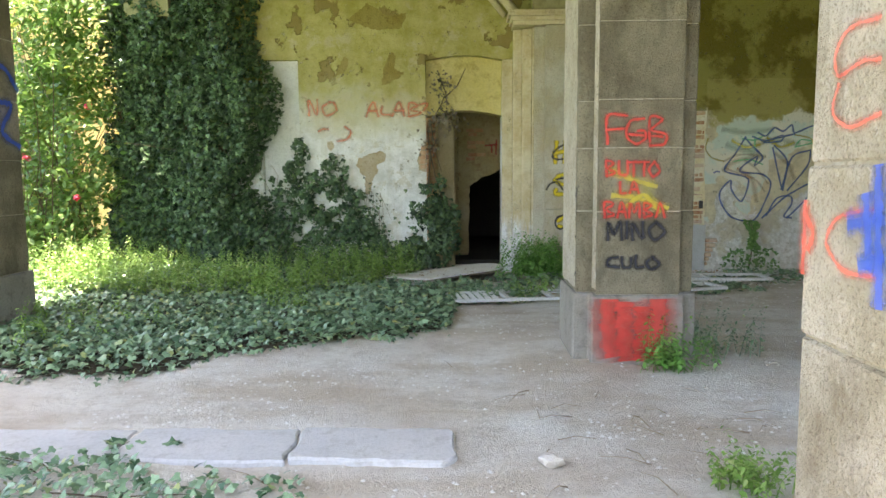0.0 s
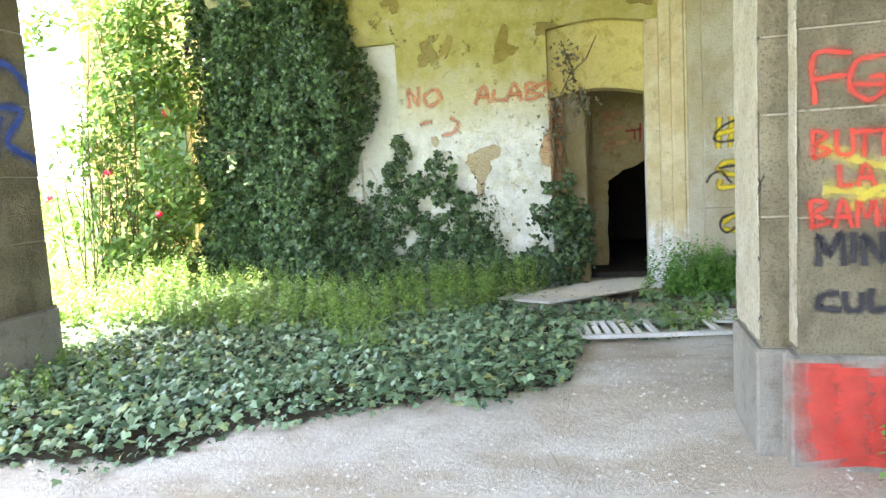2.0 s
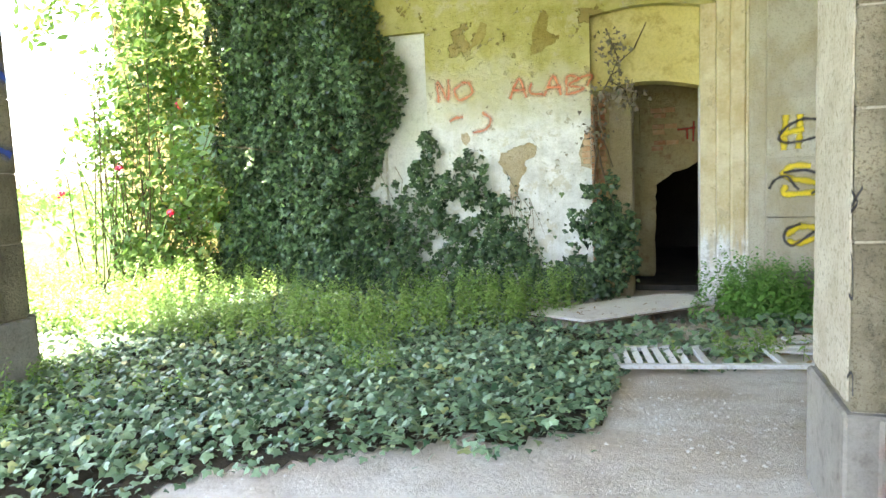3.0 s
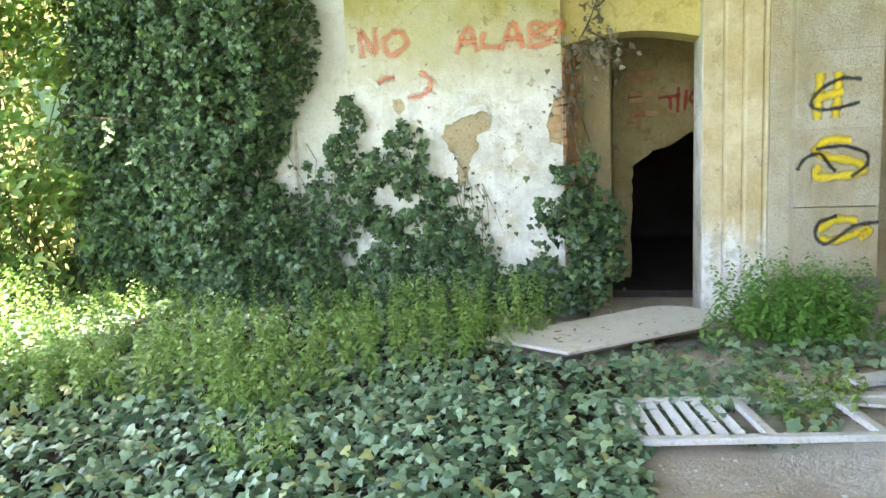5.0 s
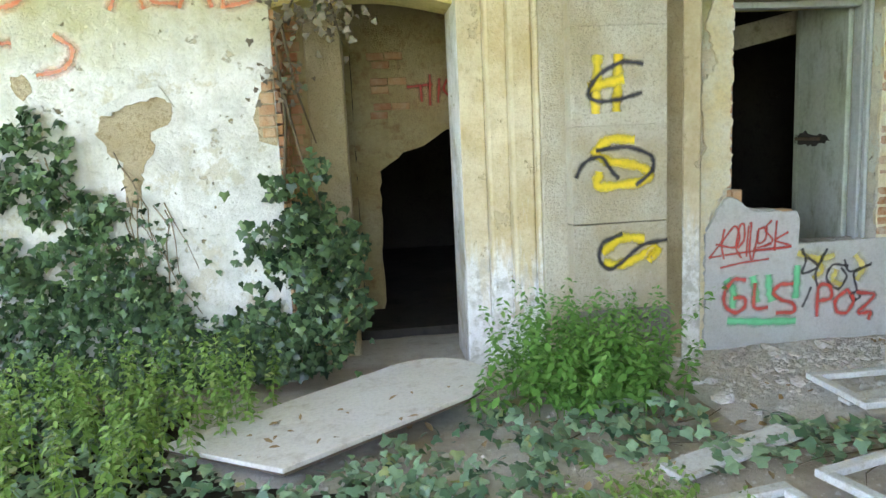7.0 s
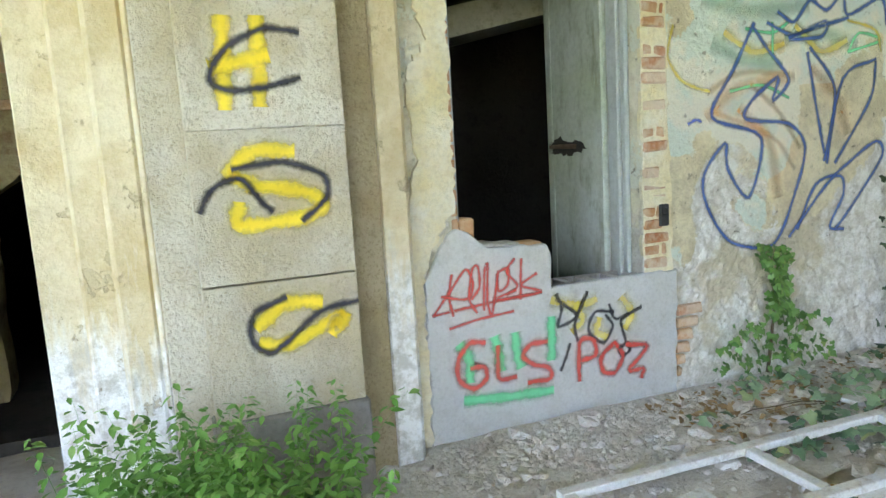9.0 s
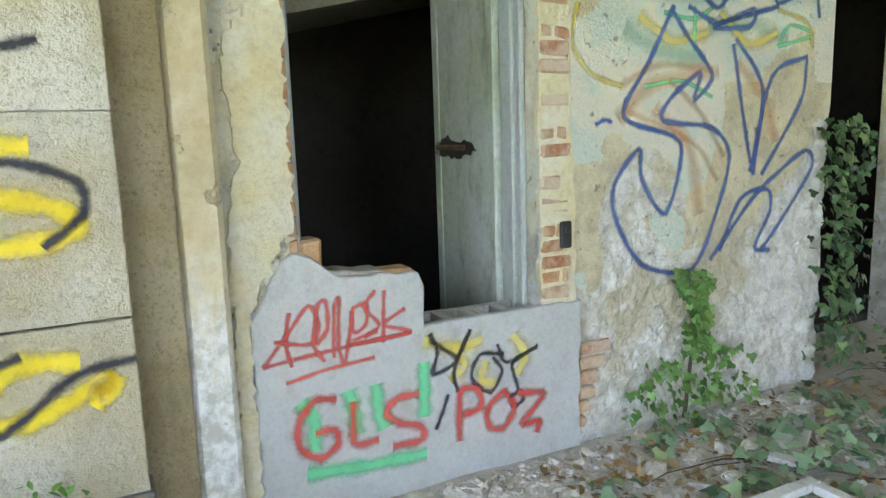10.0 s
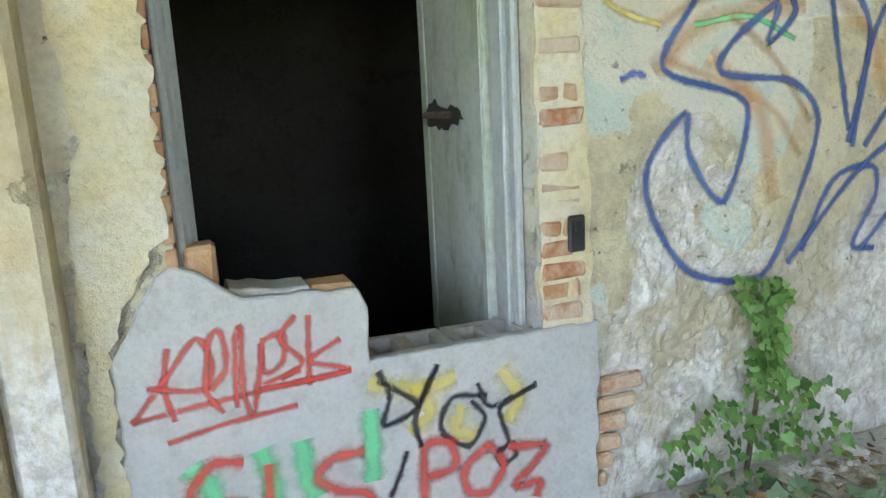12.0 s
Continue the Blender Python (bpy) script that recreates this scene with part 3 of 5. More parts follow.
arcade = tagged(new("arcade_arches"), "plastered arches spanning between the stone piers", "arch", kind="structure")
for xc in (1.40, -4.60, 7.60):
    for ya, yb in ((6.28, 10.4), (1.82, 5.62)):
        part("arch", arch_wall("x", ya, yb, xc - 0.33, xc + 0.33, 3.85, 5.05), CEIL, arcade)
    for yc in (5.95, 1.47):
        part("impost", box_bm(xc - 0.33, xc + 0.33, yc - 0.33, yc + 0.33, 3.85, TOP), CEIL, arcade)
    part("impost", box_bm(xc - 0.33, xc + 0.33, 10.4, 10.7, 3.85, TOP), CEIL, arcade)
for yc in (5.95, 1.47):
    part("arch", arch_wall("y", -4.27, 1.07, yc - 0.3, yc + 0.3, 3.85, 5.2), CEIL, arcade)
    part("arch", arch_wall("y", 1.73, 7.27, yc - 0.3, yc + 0.3, 3.85, 5.2), CEIL, arcade)

# ---- stone piers ----


def cross(cx, cy, arm, half, grow=0.0):
    a, h = arm + grow, half + grow
    return [(cx - h, cy - a), (cx + h, cy - a), (cx + h, cy - h), (cx + a, cy - h), (cx + a, cy + h), (cx + h, cy + h),
            (cx + h, cy + a), (cx - h, cy + a), (cx - h, cy + h), (cx - a, cy + h), (cx - a, cy - h), (cx - h, cy - h)]


def pier(cx, cy, joints, label, stone=STONE):
    p = thing("stone_pier", label, "pier", "portico piers")
    part("plinth", prism_bm(cross(cx, cy, 0.47, 0.34, 0.025), "z", -0.25, joints[0], 0.012), PLINTH, p, "grey stone plinth")
    for z0, z1 in zip(joints, joints[1:]):
        part("stone_block", prism_bm(cross(cx, cy, 0.47, 0.33, random.uniform(-0.004, 0.004)), "z", z0 + 0.004, z1 - 0.004, 0.008), stone, p)
    part("core", prism_bm(cross(cx, cy, 0.47, 0.33, -0.009), "z", 0, 3.8), JOINT, p, "pale lime mortar of the joints")
    part("capital", prism_bm(cross(cx, cy, 0.47, 0.33, 0.05), "z", 3.72, 3.86, 0.02), STONE, p)
    return p


PIERS = [pier(1.40, 5.95, [0.54, 1.20, 1.70, 2.07, 2.66, 3.2, 3.72], "weathered sandstone pier sprayed with red and black lettering"),
         pier(1.40, 1.56, [0.5, 1.06, 1.52, 2.05, 2.6, 3.2, 3.72], "coarse sandstone pier sprayed red and blue", STONE_COARSE),
         pier(-4.60, 6.15, [0.62, 1.16, 1.66, 2.2, 2.75, 3.3, 3.72], "brown sandstone pier with a blue sprayed mark")]
for cx, cy in ((-4.60, 1.45), (7.60, 1.45), (7.60, 5.95)):
    pier(cx, cy, [0.54, 1.20, 1.70, 2.2, 2.7, 3.2, 3.72], "weathered sandstone pier of the portico")

# Pale skins paint the brighter lit side faces, along with worn lime.
for p_name, x, y0, y1, n in (("lime_skin", 1.40 - 0.335, 5.485, 5.618, 0), ("lime_skin", 1.40 - 0.475, 5.63, 6.27, 1), ("lime_skin", -4.60 + 0.335, 5.685, 5.80, 2)):
    o = ragged([(y0, 0.58), (y1, 0.58), (y1, 3.7), (y0, 3.7)], 0.06, 0.012, 60 + n)
    part(p_name, prism_bm(o, "x", x - 0.004, x + 0.003), LIT_LIME, PIERS[0] if n < 2 else PIERS[2], "thin pale skin for worn lime and the lit side of the stone")

# ---- respond pilaster between doorway and window ----
resp = thing("wall_pilaster", "pale stone wall pilaster sprayed with yellow and black signs", "pilaster")
part("plinth", box_bm(1.235, 1.875, 10.385, 10.72, -0.2, 0.42, 0.008), PLINTH, resp, "dark grey stone base")
zj = [0.42, 0.97, 1.57, 2.16, 2.58, 3.15, 3.66]
for z0, z1 in zip(zj, zj[1:]):
    open_top, open_foot = (0.004 if abs(z - 0.97) < 0.01 else 0.001 for z in (z1, z0))
    part("stone_block", box_bm(1.25, 1.86, 10.41, 10.72, z0 + open_foot, z1 - open_top, 0.003), STONE_PALE, resp)
part("side_strip", box_bm(1.55, 2.02, 10.53, 10.74, -0.2, 3.66, 0.006), STRIP, resp, "brown stone strip set back behind the shaft")
part("side_strip", box_bm(1.10, 1.545, 10.53, 10.74, -0.2, 3.66, 0.006), STONE_PALE, resp)
part("moulding", box_bm(0.93, 1.08, 10.62, 10.84, -0.2, 3.66, 0.02), OCHRE, resp, "ochre plastered moulding")
part("moulding", box_bm(0.80, 0.94, 10.72, 10.84, -0.2, 3.66, 0.015), OCHRE, resp)
part("moulding", box_bm(0.637, 0.798, WY - 0.014, WY + 0.35, -0.2, 3.24, 0.006), OCHRE, resp, "tan plastered jamb of the doorway")
part("moulding", box_bm(2.02, 2.17, 10.56, 10.74, -0.2, 3.66, 0.02), OCHRE, resp)
part("moulding", box_bm(1.075, 1.105, 10.56, 10.74, -0.2, 3.66, 0.012), OCHRE, resp)
for i, (z0, z1, g) in enumerate(((3.66, 3.72, 0.03), (3.72, 3.78, 0.06), (3.78, 3.86, 0.10))):
    part("cornice", box_bm(0.80 - g, 2.17 + g, 10.41 - g, 10.86, z0, z1 - 0.001, 0.008), OCHRE, resp)
rib = [(0.85 - 2.2 * i / 12, 10.68, 3.86 + 1.7 * math.sin(math.pi / 2 * i / 12)) for i in range(13)]
tube("vault_rib", rib, 0.07, 0.07, OCHRE, resp, 8)
tube("vault_rib", [(x - 0.18, y + 0.06, z) for x, y, z in rib], 0.04, 0.04, OCHRE, resp, 8)

# ---- doorway and window infill ----
infill = tagged(new("window_infill"), "low grey cement infill with a broken stepped top", "wall", kind="structure")
step = [(2.25, -0.2), (3.73, -0.2), (3.74, 0.71), (2.935, 0.71), (2.945, 0.88), (2.92, 0.935), (2.76, 0.95), (2.60, 0.96), (2.55, 1.00), (2.49, 1.04), (2.43, 1.06), (2.39, 1.04), (2.32, 0.94), (2.25, 0.82)]
part("render_coat", prism_bm(ragged(step, 0.035, 0.008, 5), "y", BY - 0.022, BY + 0.018, 0.006), CEMENT, infill, "smooth grey cement coat sprayed with red letters")
for i in range(2):
    x0 = 2.945 + i * 0.295
    b = bmesh.new()
    for bx in ((x0, x0 + 0.285, BY + 0.021, BY + 0.05), (x0, x0 + 0.285, BY + 0.17, BY + 0.20), (x0, x0 + 0.035, BY + 0.05, BY + 0.17), (x0 + 0.12, x0 + 0.165, BY + 0.05, BY + 0.17), (x0 + 0.25, x0 + 0.285, BY + 0.05, BY + 0.17)):
        box_bm(*bx, 0.47, 0.708 - 0.005 * i, 0, b, 0.004)
    part("concrete_block", b, BLOCK, infill, "hollow concrete block with open cells")
part("block_core", box_bm(2.945, 3.53, BY + 0.022, BY + 0.20, -0.2, 0.46), BLOCK, infill)
for x0, x1, z0, z1 in ((2.79, 2.925, 0.88, 0.95), (2.455, 2.545, 0.97, 1.10), (2.45, 2.92, 0.2, 0.87)):
    part("brick", box_bm(x0, x1, BY + 0.02, BY + 0.16, z0, z1, 0.012, None, 0.008), BRICK, infill)

part("mortar_bed", prism_bm(ragged([(2.56, 0.86), (2.785, 0.86), (2.785, 0.957), (2.67, 0.965), (2.56, 0.975)], 0.03, 0.006, 15), "y", BY + 0.02, BY + 0.155, 0.006), BLOCK, infill)
wf = thing("window_1", "grey painted wooden frame of the broken window opening", "window", kind="structure")
part("window_frame", box_bm(3.482, 3.526, BY + 0.14, BY + 0.235, 0.66, 2.36, 0.006), GREYWOOD, wf)
part("window_frame", box_bm(3.498, 3.527, BY + 0.09, BY + 0.138, 0.66, 2.36, 0.008), GREYWOOD, wf)
for y0, y1, x1 in ((0.03, 0.085, 2.470), (0.088, 0.15, 2.488), (0.153, 0.24, 2.505)):
    part("window_frame", box_bm(2.448, x1, BY + y0, BY + y1, 0.98, 2.36, 0.007), GREYWOOD, wf)
part("window_frame", box_bm(2.506, 3.48, BY + 0.15, BY + 0.24, 2.315, 2.358, 0.006), GREYWOOD, wf)
leafd = thing("door_leaf", "open grey-green wooden leaf with a rusted bolt, inside the window", "shutter")
part("panel", box_bm(3.46, 3.495, BY + 0.245, BY + 0.84, 0.5, 2.42, 0.004), LEAFGREEN, leafd)
part("stile", box_bm(3.452, 3.459, BY + 0.245, BY + 0.30, 0.5, 2.34, 0.003), LEAFGREEN, leafd)
part("stile", box_bm(3.452, 3.459, BY + 0.78, BY + 0.84, 0.5, 2.34, 0.003), LEAFGREEN, leafd)
part("bolt_plate", prism_bm(ragged([(BY + 0.42, 1.39), (BY + 0.60, 1.36), (BY + 0.82, 1.38), (BY + 0.83, 1.44), (BY + 0.70, 1.47), (BY + 0.58, 1.45), (BY + 0.44, 1.44)], 0.025, 0.014, 14), "x", 3.452, 3.458), SHADE_ROT, leafd, "rotten dark band round the rusted bolt")
part("bolt", box_bm(3.436, 3.4505, BY + 0.50, BY + 0.80, 1.40, 1.428, 0.006, None, 0.004), EDGE, leafd, "rusted iron bolt")
# exposed brick quoin beside the window, and the doorway's torn reveal
quoin = tagged(new("brick_quoin"), "bare brick edge beside the window opening", "bricks", kind="structure")
part("mortar_bed", prism_bm(ragged([(3.53, 0.70), (3.72, 0.70), (3.72, 1.2), (3.69, 1.7), (3.71, 2.42), (3.53, 2.42)], 0.06, 0.012, 9), "y", BY - 0.006, BY + 0.02), FLAKE, quoin)
for i in range(24):
    z = 0.73 + i * 0.071
    cut = 3.61 + 0.03 * (i % 2)
    end = 3.685 + 0.02 * hills(i, 2, 1.7)
    for x0, x1 in ((3.535, cut - 0.004), (cut + 0.004, end)) if i % 3 == 1 else ((3.535, end),):
        if random.random() < 0.82:
            part("brick", box_bm(x0, x1, BY - 0.008 - random.uniform(0, 0.012), BY + 0.02, z, z + random.uniform(0.05, 0.064), 0.009, None, 0.007), BRICK_LIMED, quoin)
for i in range(6):
    z = 0.08 + i * 0.072
    part("brick", box_bm(3.745, 3.80 + 0.022 * i + 0.04 * hills(i, 5, 1.3), BY - 0.012, BY + 0.02, z, z + 0.06, 0.009, None, 0.008), BRICK_LIMED, quoin)
for i in range(20):
    z = 0.98 + i * 0.071
    part("brick", box_bm(2.42 + 0.015 * hills(i, 3, 2.1), 2.4465, BY - 0.008, BY + 0.12, z, z + 0.058, 0.004, None, 0.003), BRICK, quoin)
reveal = tagged(new("brick_reveal"), "torn brick reveal of the doorway", "bricks", kind="structure")
for i in range(33):
    z = 0.05 + i * 0.071
    for k in range(3):
        y0 = WY + 0.02 + k * 0.16 - 0.06 * (i % 2)
        part("brick", box_bm(-0.54, -0.505 + random.uniform(-0.008, 0.012), max(WY + 0.004, y0), y0 + 0.15, z, z + 0.06, 0.004, None, 0.003), BRICK, reveal)
for i in range(34):
    z = 0.7 + i * 0.071
    for x0 in (-0.60, -0.50):
        x0 += 0.02 * (i % 2)
        part("brick", box_bm(x0, x0 + 0.09, 11.318, 11.345, z, z + 0.06, 0.004, None, 0.003), BRICK, reveal)
for i in range(8):
    z = 1.75 + 0.071 * i
    x0 = 0.1 + 0.12 * hills(i, 4, 0.9)
    for k in range(2 if i % 3 else 1):
        if i in (2, 5):
            continue
        part("brick", box_bm(x0 + k * 0.16, x0 + k * 0.16 + 0.15, 12.425, 12.47, z, z + 0.06, 0.004, None, 0.004), BRICK, reveal)
part("mortar_bed", prism_bm(ragged([(-0.535, 1.55), (-0.64, 1.58), (-0.68, 1.72), (-0.62, 1.86), (-0.56, 1.98), (-0.535, 2.05)], 0.05, 0.01, 4), "y", WY - 0.004, WY + 0.02), MORTAR, reveal)
for i in range(5):
    z = 1.60 + i * 0.071
    part("brick", box_bm(-0.645 + 0.03 * abs(i - 1.5) / 2, -0.54, WY - 0.012, WY + 0.02, z, z + 0.058, 0.004, None, 0.004), BRICK, reveal)


def patch(name, label, pts, material, y, seed, parent, proud=0.006):
    part(name, prism_bm(ragged(pts, 0.028, 0.013, seed), "y", y - proud, y + 0.003), material, parent, label)


patch("plaster_patch", "bare mortar patch where plaster fell", [(-1.62, 1.66), (-1.57, 1.80), (-1.43, 1.87), (-1.23, 1.90), (-1.15, 1.80), (-1.20, 1.70), (-1.30, 1.66), (-1.28, 1.55), (-1.36, 1.46), (-1.42, 1.20), (-1.50, 1.22), (-1.48, 1.48), (-1.56, 1.55)], MORTAR, WY, 1, house)
patch("plaster_patch", "bare mortar patch where plaster fell", [(-2.07, 2.02), (-1.99, 2.04), (-1.95, 1.93), (-2.0, 1.87), (-2.06, 1.93)], MORTAR, WY, 12, house)
patch("plaster_patch", "pale lip of plaster over the bare mortar", [(-1.60, 1.81), (-1.44, 1.90), (-1.22, 1.93), (-1.14, 1.82), (-1.24, 1.87), (-1.42, 1.83), (-1.55, 1.76)], WHITE_PATCH, WY, 13, house, 0.02)
patch("plaster_patch", "brown peeled plaster", [(-1.95, 2.98), (-1.78, 3.30), (-1.70, 3.28), (-1.75, 3.10)], OLDWASH, WY, 2, house, 0.005)
patch("plaster_patch", "brown peeled plaster", [(-1.2, 2.86), (-1.18, 3.12), (-1.05, 3.38), (-0.98, 3.30), (-1.02, 3.12), (-0.85, 3.05), (-1.0, 2.95)], OLDWASH, WY, 3, house, 0.005)
patch("plaster_patch", "brown peeled plaster", [(-1.7, 3.85), (-1.4, 4.1), (-1.1, 3.9), (-0.8, 3.95), (-0.9, 3.72), (-1.3, 3.7)], OLDWASH, WY, 6, house, 0.005)
patch("plaster_patch", "pale flaking plaster edge beside the window", [(2.175, 0.0), (2.245, 0.0), (2.25, 0.84), (2.31, 0.97), (2.38, 1.10), (2.436, 1.15), (2.436, 2.36), (2.30, 2.36), (2.25, 2.2), (2.33, 1.95), (2.22, 1.8), (2.25, 1.4), (2.20, 1.2)], FLAKE, BY, 4, bay, 0.02)

sock = thing("socket_box", "broken black plastic socket box on the brick edge", "socket")
part("box_rim", box_bm(3.625, 3.685, BY - 0.03, BY - 0.01, 0.96, 1.08, 0.006), PLASTIC, sock)
part("cable_clip", box_bm(3.64, 3.67, BY - 0.042, BY - 0.0305, 1.03, 1.06, 0.004), PLASTIC, sock)

# ---- things on the ground ----
for k, (x0, x1) in enumerate(((-0.93, -0.03), (-1.9, -0.94), (-2.9, -1.91))):
    o = [(x0, 3.50 - 0.01 * k), (x1, 3.47), (x1, 3.93), (x0, 3.95)]
    if k == 0:
        o = [(x0, 3.49), (x1 - 0.08, 3.46), (x1 - 0.02, 3.49), (x1, 3.55), (x1, 3.86), (x1 - 0.03, 3.92), (x1 - 0.1, 3.94), (x0, 3.95)]
    s = part("kerb_stone", prism_bm(ragged(o, 0.09, 0.016, 20 + k), "z", -0.08, 0.024 - 0.007 * k, 0.012), SLAB)
    tagged(s, "pale worn kerb stone lying in the dirt", "kerb stone", "kerb stones")

board = thing("arched_board", "dusty white board with a rounded end leaning at the doorway", "board")
bo = [(-1.12, 9.76), (-0.47, 9.28)] + [(0.27 + 0.37 * math.cos(radians(d)), 10.20 + 0.40 * math.sin(radians(d))) for d in range(-56, 125, 15)]
bb = prism_bm(bo, "z", 0.0, 0.025, 0.003)
for v in bb.verts:
    v.co.z += 0.05 + 0.05 * (v.co.x + 1.05)
part("panel", bb, BOARD, board)
be = prism_bm([(x * 0.985 - 0.003, y * 0.985 + 0.15) for x, y in bo], "z", -0.016, -0.002)
for v in be.verts:
    v.co.z += 0.05 + 0.05 * (v.co.x + 1.05)
part("backing", be, EDGE, board, "dark rotten backing")


rb = random.Random(31)
lp = [(rb.uniform(-0.7, 0.45), 0) for _ in range(22)]
lp = [(x, 9.72 + 0.32 * x + rb.uniform(-0.22, 0.3)) for x, _ in lp]
crumbs = leaves("dead_leaves", [(x, y, 0.085 + 0.05 * (x + 1.05)) for x, y in lp], rng.normal(size=(len(lp), 3)) * 0.25 + (0, 0, 1), rng.uniform(0.025, 0.06, len(lp)), OVAL_LEAF, DEAD)
tagged(crumbs, "dry brown leaves lying on the white board", "dead leaves", kind="stuff")


def fallen_frame(name, label, x0, x1, y0, y1, bars, slats, m):
    f = thing(name, label, "shutter", "fallen shutters")
    w, h = 0.055, 0.035
    for b in ((x0, x1, y0, y0 + w), (x0, x1, y1 - w, y1), (x0, x0 + w, y0 + w + 0.001, y1 - w - 0.001), (x1 - w, x1, y0 + w + 0.001, y1 - w - 0.001)):
        part("stile", box_bm(*b, 0.02, 0.02 + h, 0.004), WHITEWOOD, f)
    for xb in bars:
        part("rail", box_bm(xb, xb + w, y0 + w + 0.001, y1 - w - 0.001, 0.02, 0.02 + h, 0.004), WHITEWOOD, f)
    for i in range(slats):
        xs = x0 + 0.09 + i * 0.085
        sb = box_bm(xs, xs + 0.045, y0 + w + 0.001, y1 - w - 0.001, -0.004, 0.004)
        for v in sb.verts:
            v.co.z += 0.04 + (v.co.x - xs) * 0.35
        part("slat", sb, WHITEWOOD, f)
    f.matrix_world = m
    return f


fallen_frame("louvred_shutter", "fallen white louvred shutter overgrown with ivy", 0, 1.85, 0, 0.60, [0.66, 1.2], 6, pose(-0.11, 7.92, 0.0, 0, 0, 9))
fallen_frame("window_sash", "fallen white wooden sash frame on the rubble", 0, 1.75, 0, 0.50, [0.9], 0, pose(2.46, 9.40, 0.03, 0, 0, -1.5))
fallen_frame("window_sash", "fallen white wooden sash frame half under ivy", 0, 1.5, 0, 0.5, [0.7], 0, pose(1.9, 8.35, 0.02, 0, 0, 14))
for x, y, a, ln, wd_ in ((0.55, 8.75, 4, 1.0, 0.12), (1.3, 8.62, -12, 1.1, 0.10), (1.6, 9.15, 20, 0.8, 0.16), (2.75, 9.62, 8, 0.55, 0.08), (3.1, 9.15, 24, 1.5, 0.09), (4.6, 10.2, 30, 0.6, 0.14)):
    p = part("plank", box_bm(-ln / 2, ln / 2, -wd_ / 2, wd_ / 2, 0, 0.022, 0.004, None, 0.006), WHITEWOOD)
    p.matrix_world = pose(x, y, 0.02, 1, -1, a)
    tagged(p, "chipped white painted plank lying on rubble", "plank", "fallen planks")


def chunk(r, seed):
    bm = bmesh.new()
    bmesh.ops.create_icosphere(bm, subdivisions=1, radius=r)
    q = random.Random(seed)
    for v in bm.verts:
        v.co *= q.uniform(0.65, 1.2)
        v.co.z *= 0.6
    me = bpy.data.meshes.new("rubble_chunk")
    bm.to_mesh(me)
    bm.free()
    me.materials.append(RUBBLE)
    return me


chunks = [chunk(0.05, i) for i in range(6)]
heap = thing("rubble", "broken plaster and stone rubble along the wall foot", "rubble", kind="stuff")
q = random.Random(5)
for i in range(230):
    x = q.uniform(1.9, 5.3)
    y = min(10.62, 10.6 - abs(q.gauss(0, 0.42)))
    o = new("rubble_chunk", chunks[i % 6])
    o.parent = heap
    s = q.choice((0.35, 0.5, 0.6, 0.9, 1.3))
    o.matrix_world = pose(x, y, ground_z(x, y) + 0.012 * s, q.uniform(-20, 20), q.uniform(-20, 20), q.uniform(0, 360)) @ Matrix.Scale(s, 4)
bits, bsz = [], []
for i in range(2600):
    x, y = q.uniform(1.95, 5.2), 10.64 - abs(q.gauss(0, 0.55))
    bits.append((x, y, ground_z(x, y) + 0.012))
    bsz.append(q.choice((0.015, 0.02, 0.03, 0.045, 0.06)))
leaves("plaster_bits", bits, np.tile((0.0, 0.0, 1.0), (len(bits), 1)) + 0.35 * rng.normal(size=(len(bits), 3)), bsz, PEB, RUBBLE, heap)["kind"] = "stuff"
dv, df, cells = [], [], {}
for ix in range(18, 53):
    for iy in range(88, 107):
        x, y = ix * 0.1, iy * 0.1
        if y > 9.35 + 0.14 * (x - 2.4) + 0.35 * hills(x, y, 1.7, 4) and y < 10.66:
            for dx, dy in ((0, 0), (1, 0), (1, 1), (0, 1)):
                if (ix + dx, iy + dy) not in cells:
                    cells[ix + dx, iy + dy] = len(dv)
                    px, py = x + dx * 0.1, min(10.69, y + dy * 0.1)
                    dv.append((px, py, ground_z(px, py) + 0.011 + 0.01 * hills(px, py, 5)))
            df.append(tuple(cells[ix + dx, iy + dy] for dx, dy in ((0, 0), (1, 0), (1, 1), (0, 1))))
tagged(ob_mesh("plaster_dust", dv, df, DUST, None, True), "pale plaster dust drifted along the wall foot", "dust", kind="stuff")
rock = new("rubble_stone", chunks[2])
rock.matrix_world = pose(0.46, 3.46, 0.03, 0, 0, 40) @ Matrix.Scale(1.5, 4)
tagged(rock, "broken grey lump of stone on the dirt", "stone")
gp, gs = [], []
for i in range(26000):
    x, y = q.uniform(-4, 5), q.uniform(0.8, 9.9)
    if hills(x, y, 0.9, 3) + q.uniform(-0.35, 0.35) > 0.13 or q.random() < 0.07:
        gp.append((x, y, ground_z(x, y) - 0.002))
        gs.append(q.choice((0.010, 0.012, 0.016, 0.02, 0.026, 0.04)))
gravel = leaves("gravel", gp, np.tile((0.0, 0.0, 1.0), (len(gp), 1)) + 0.1 * rng.normal(size=(len(gp), 3)), gs, PEB, RUBBLE)
tagged(gravel, "scattered small pale gravel on dirt", "gravel", kind="stuff")
twigs = thing("dry_twigs", "thin dry twigs strewn on the dirt", "twigs", kind="stuff")
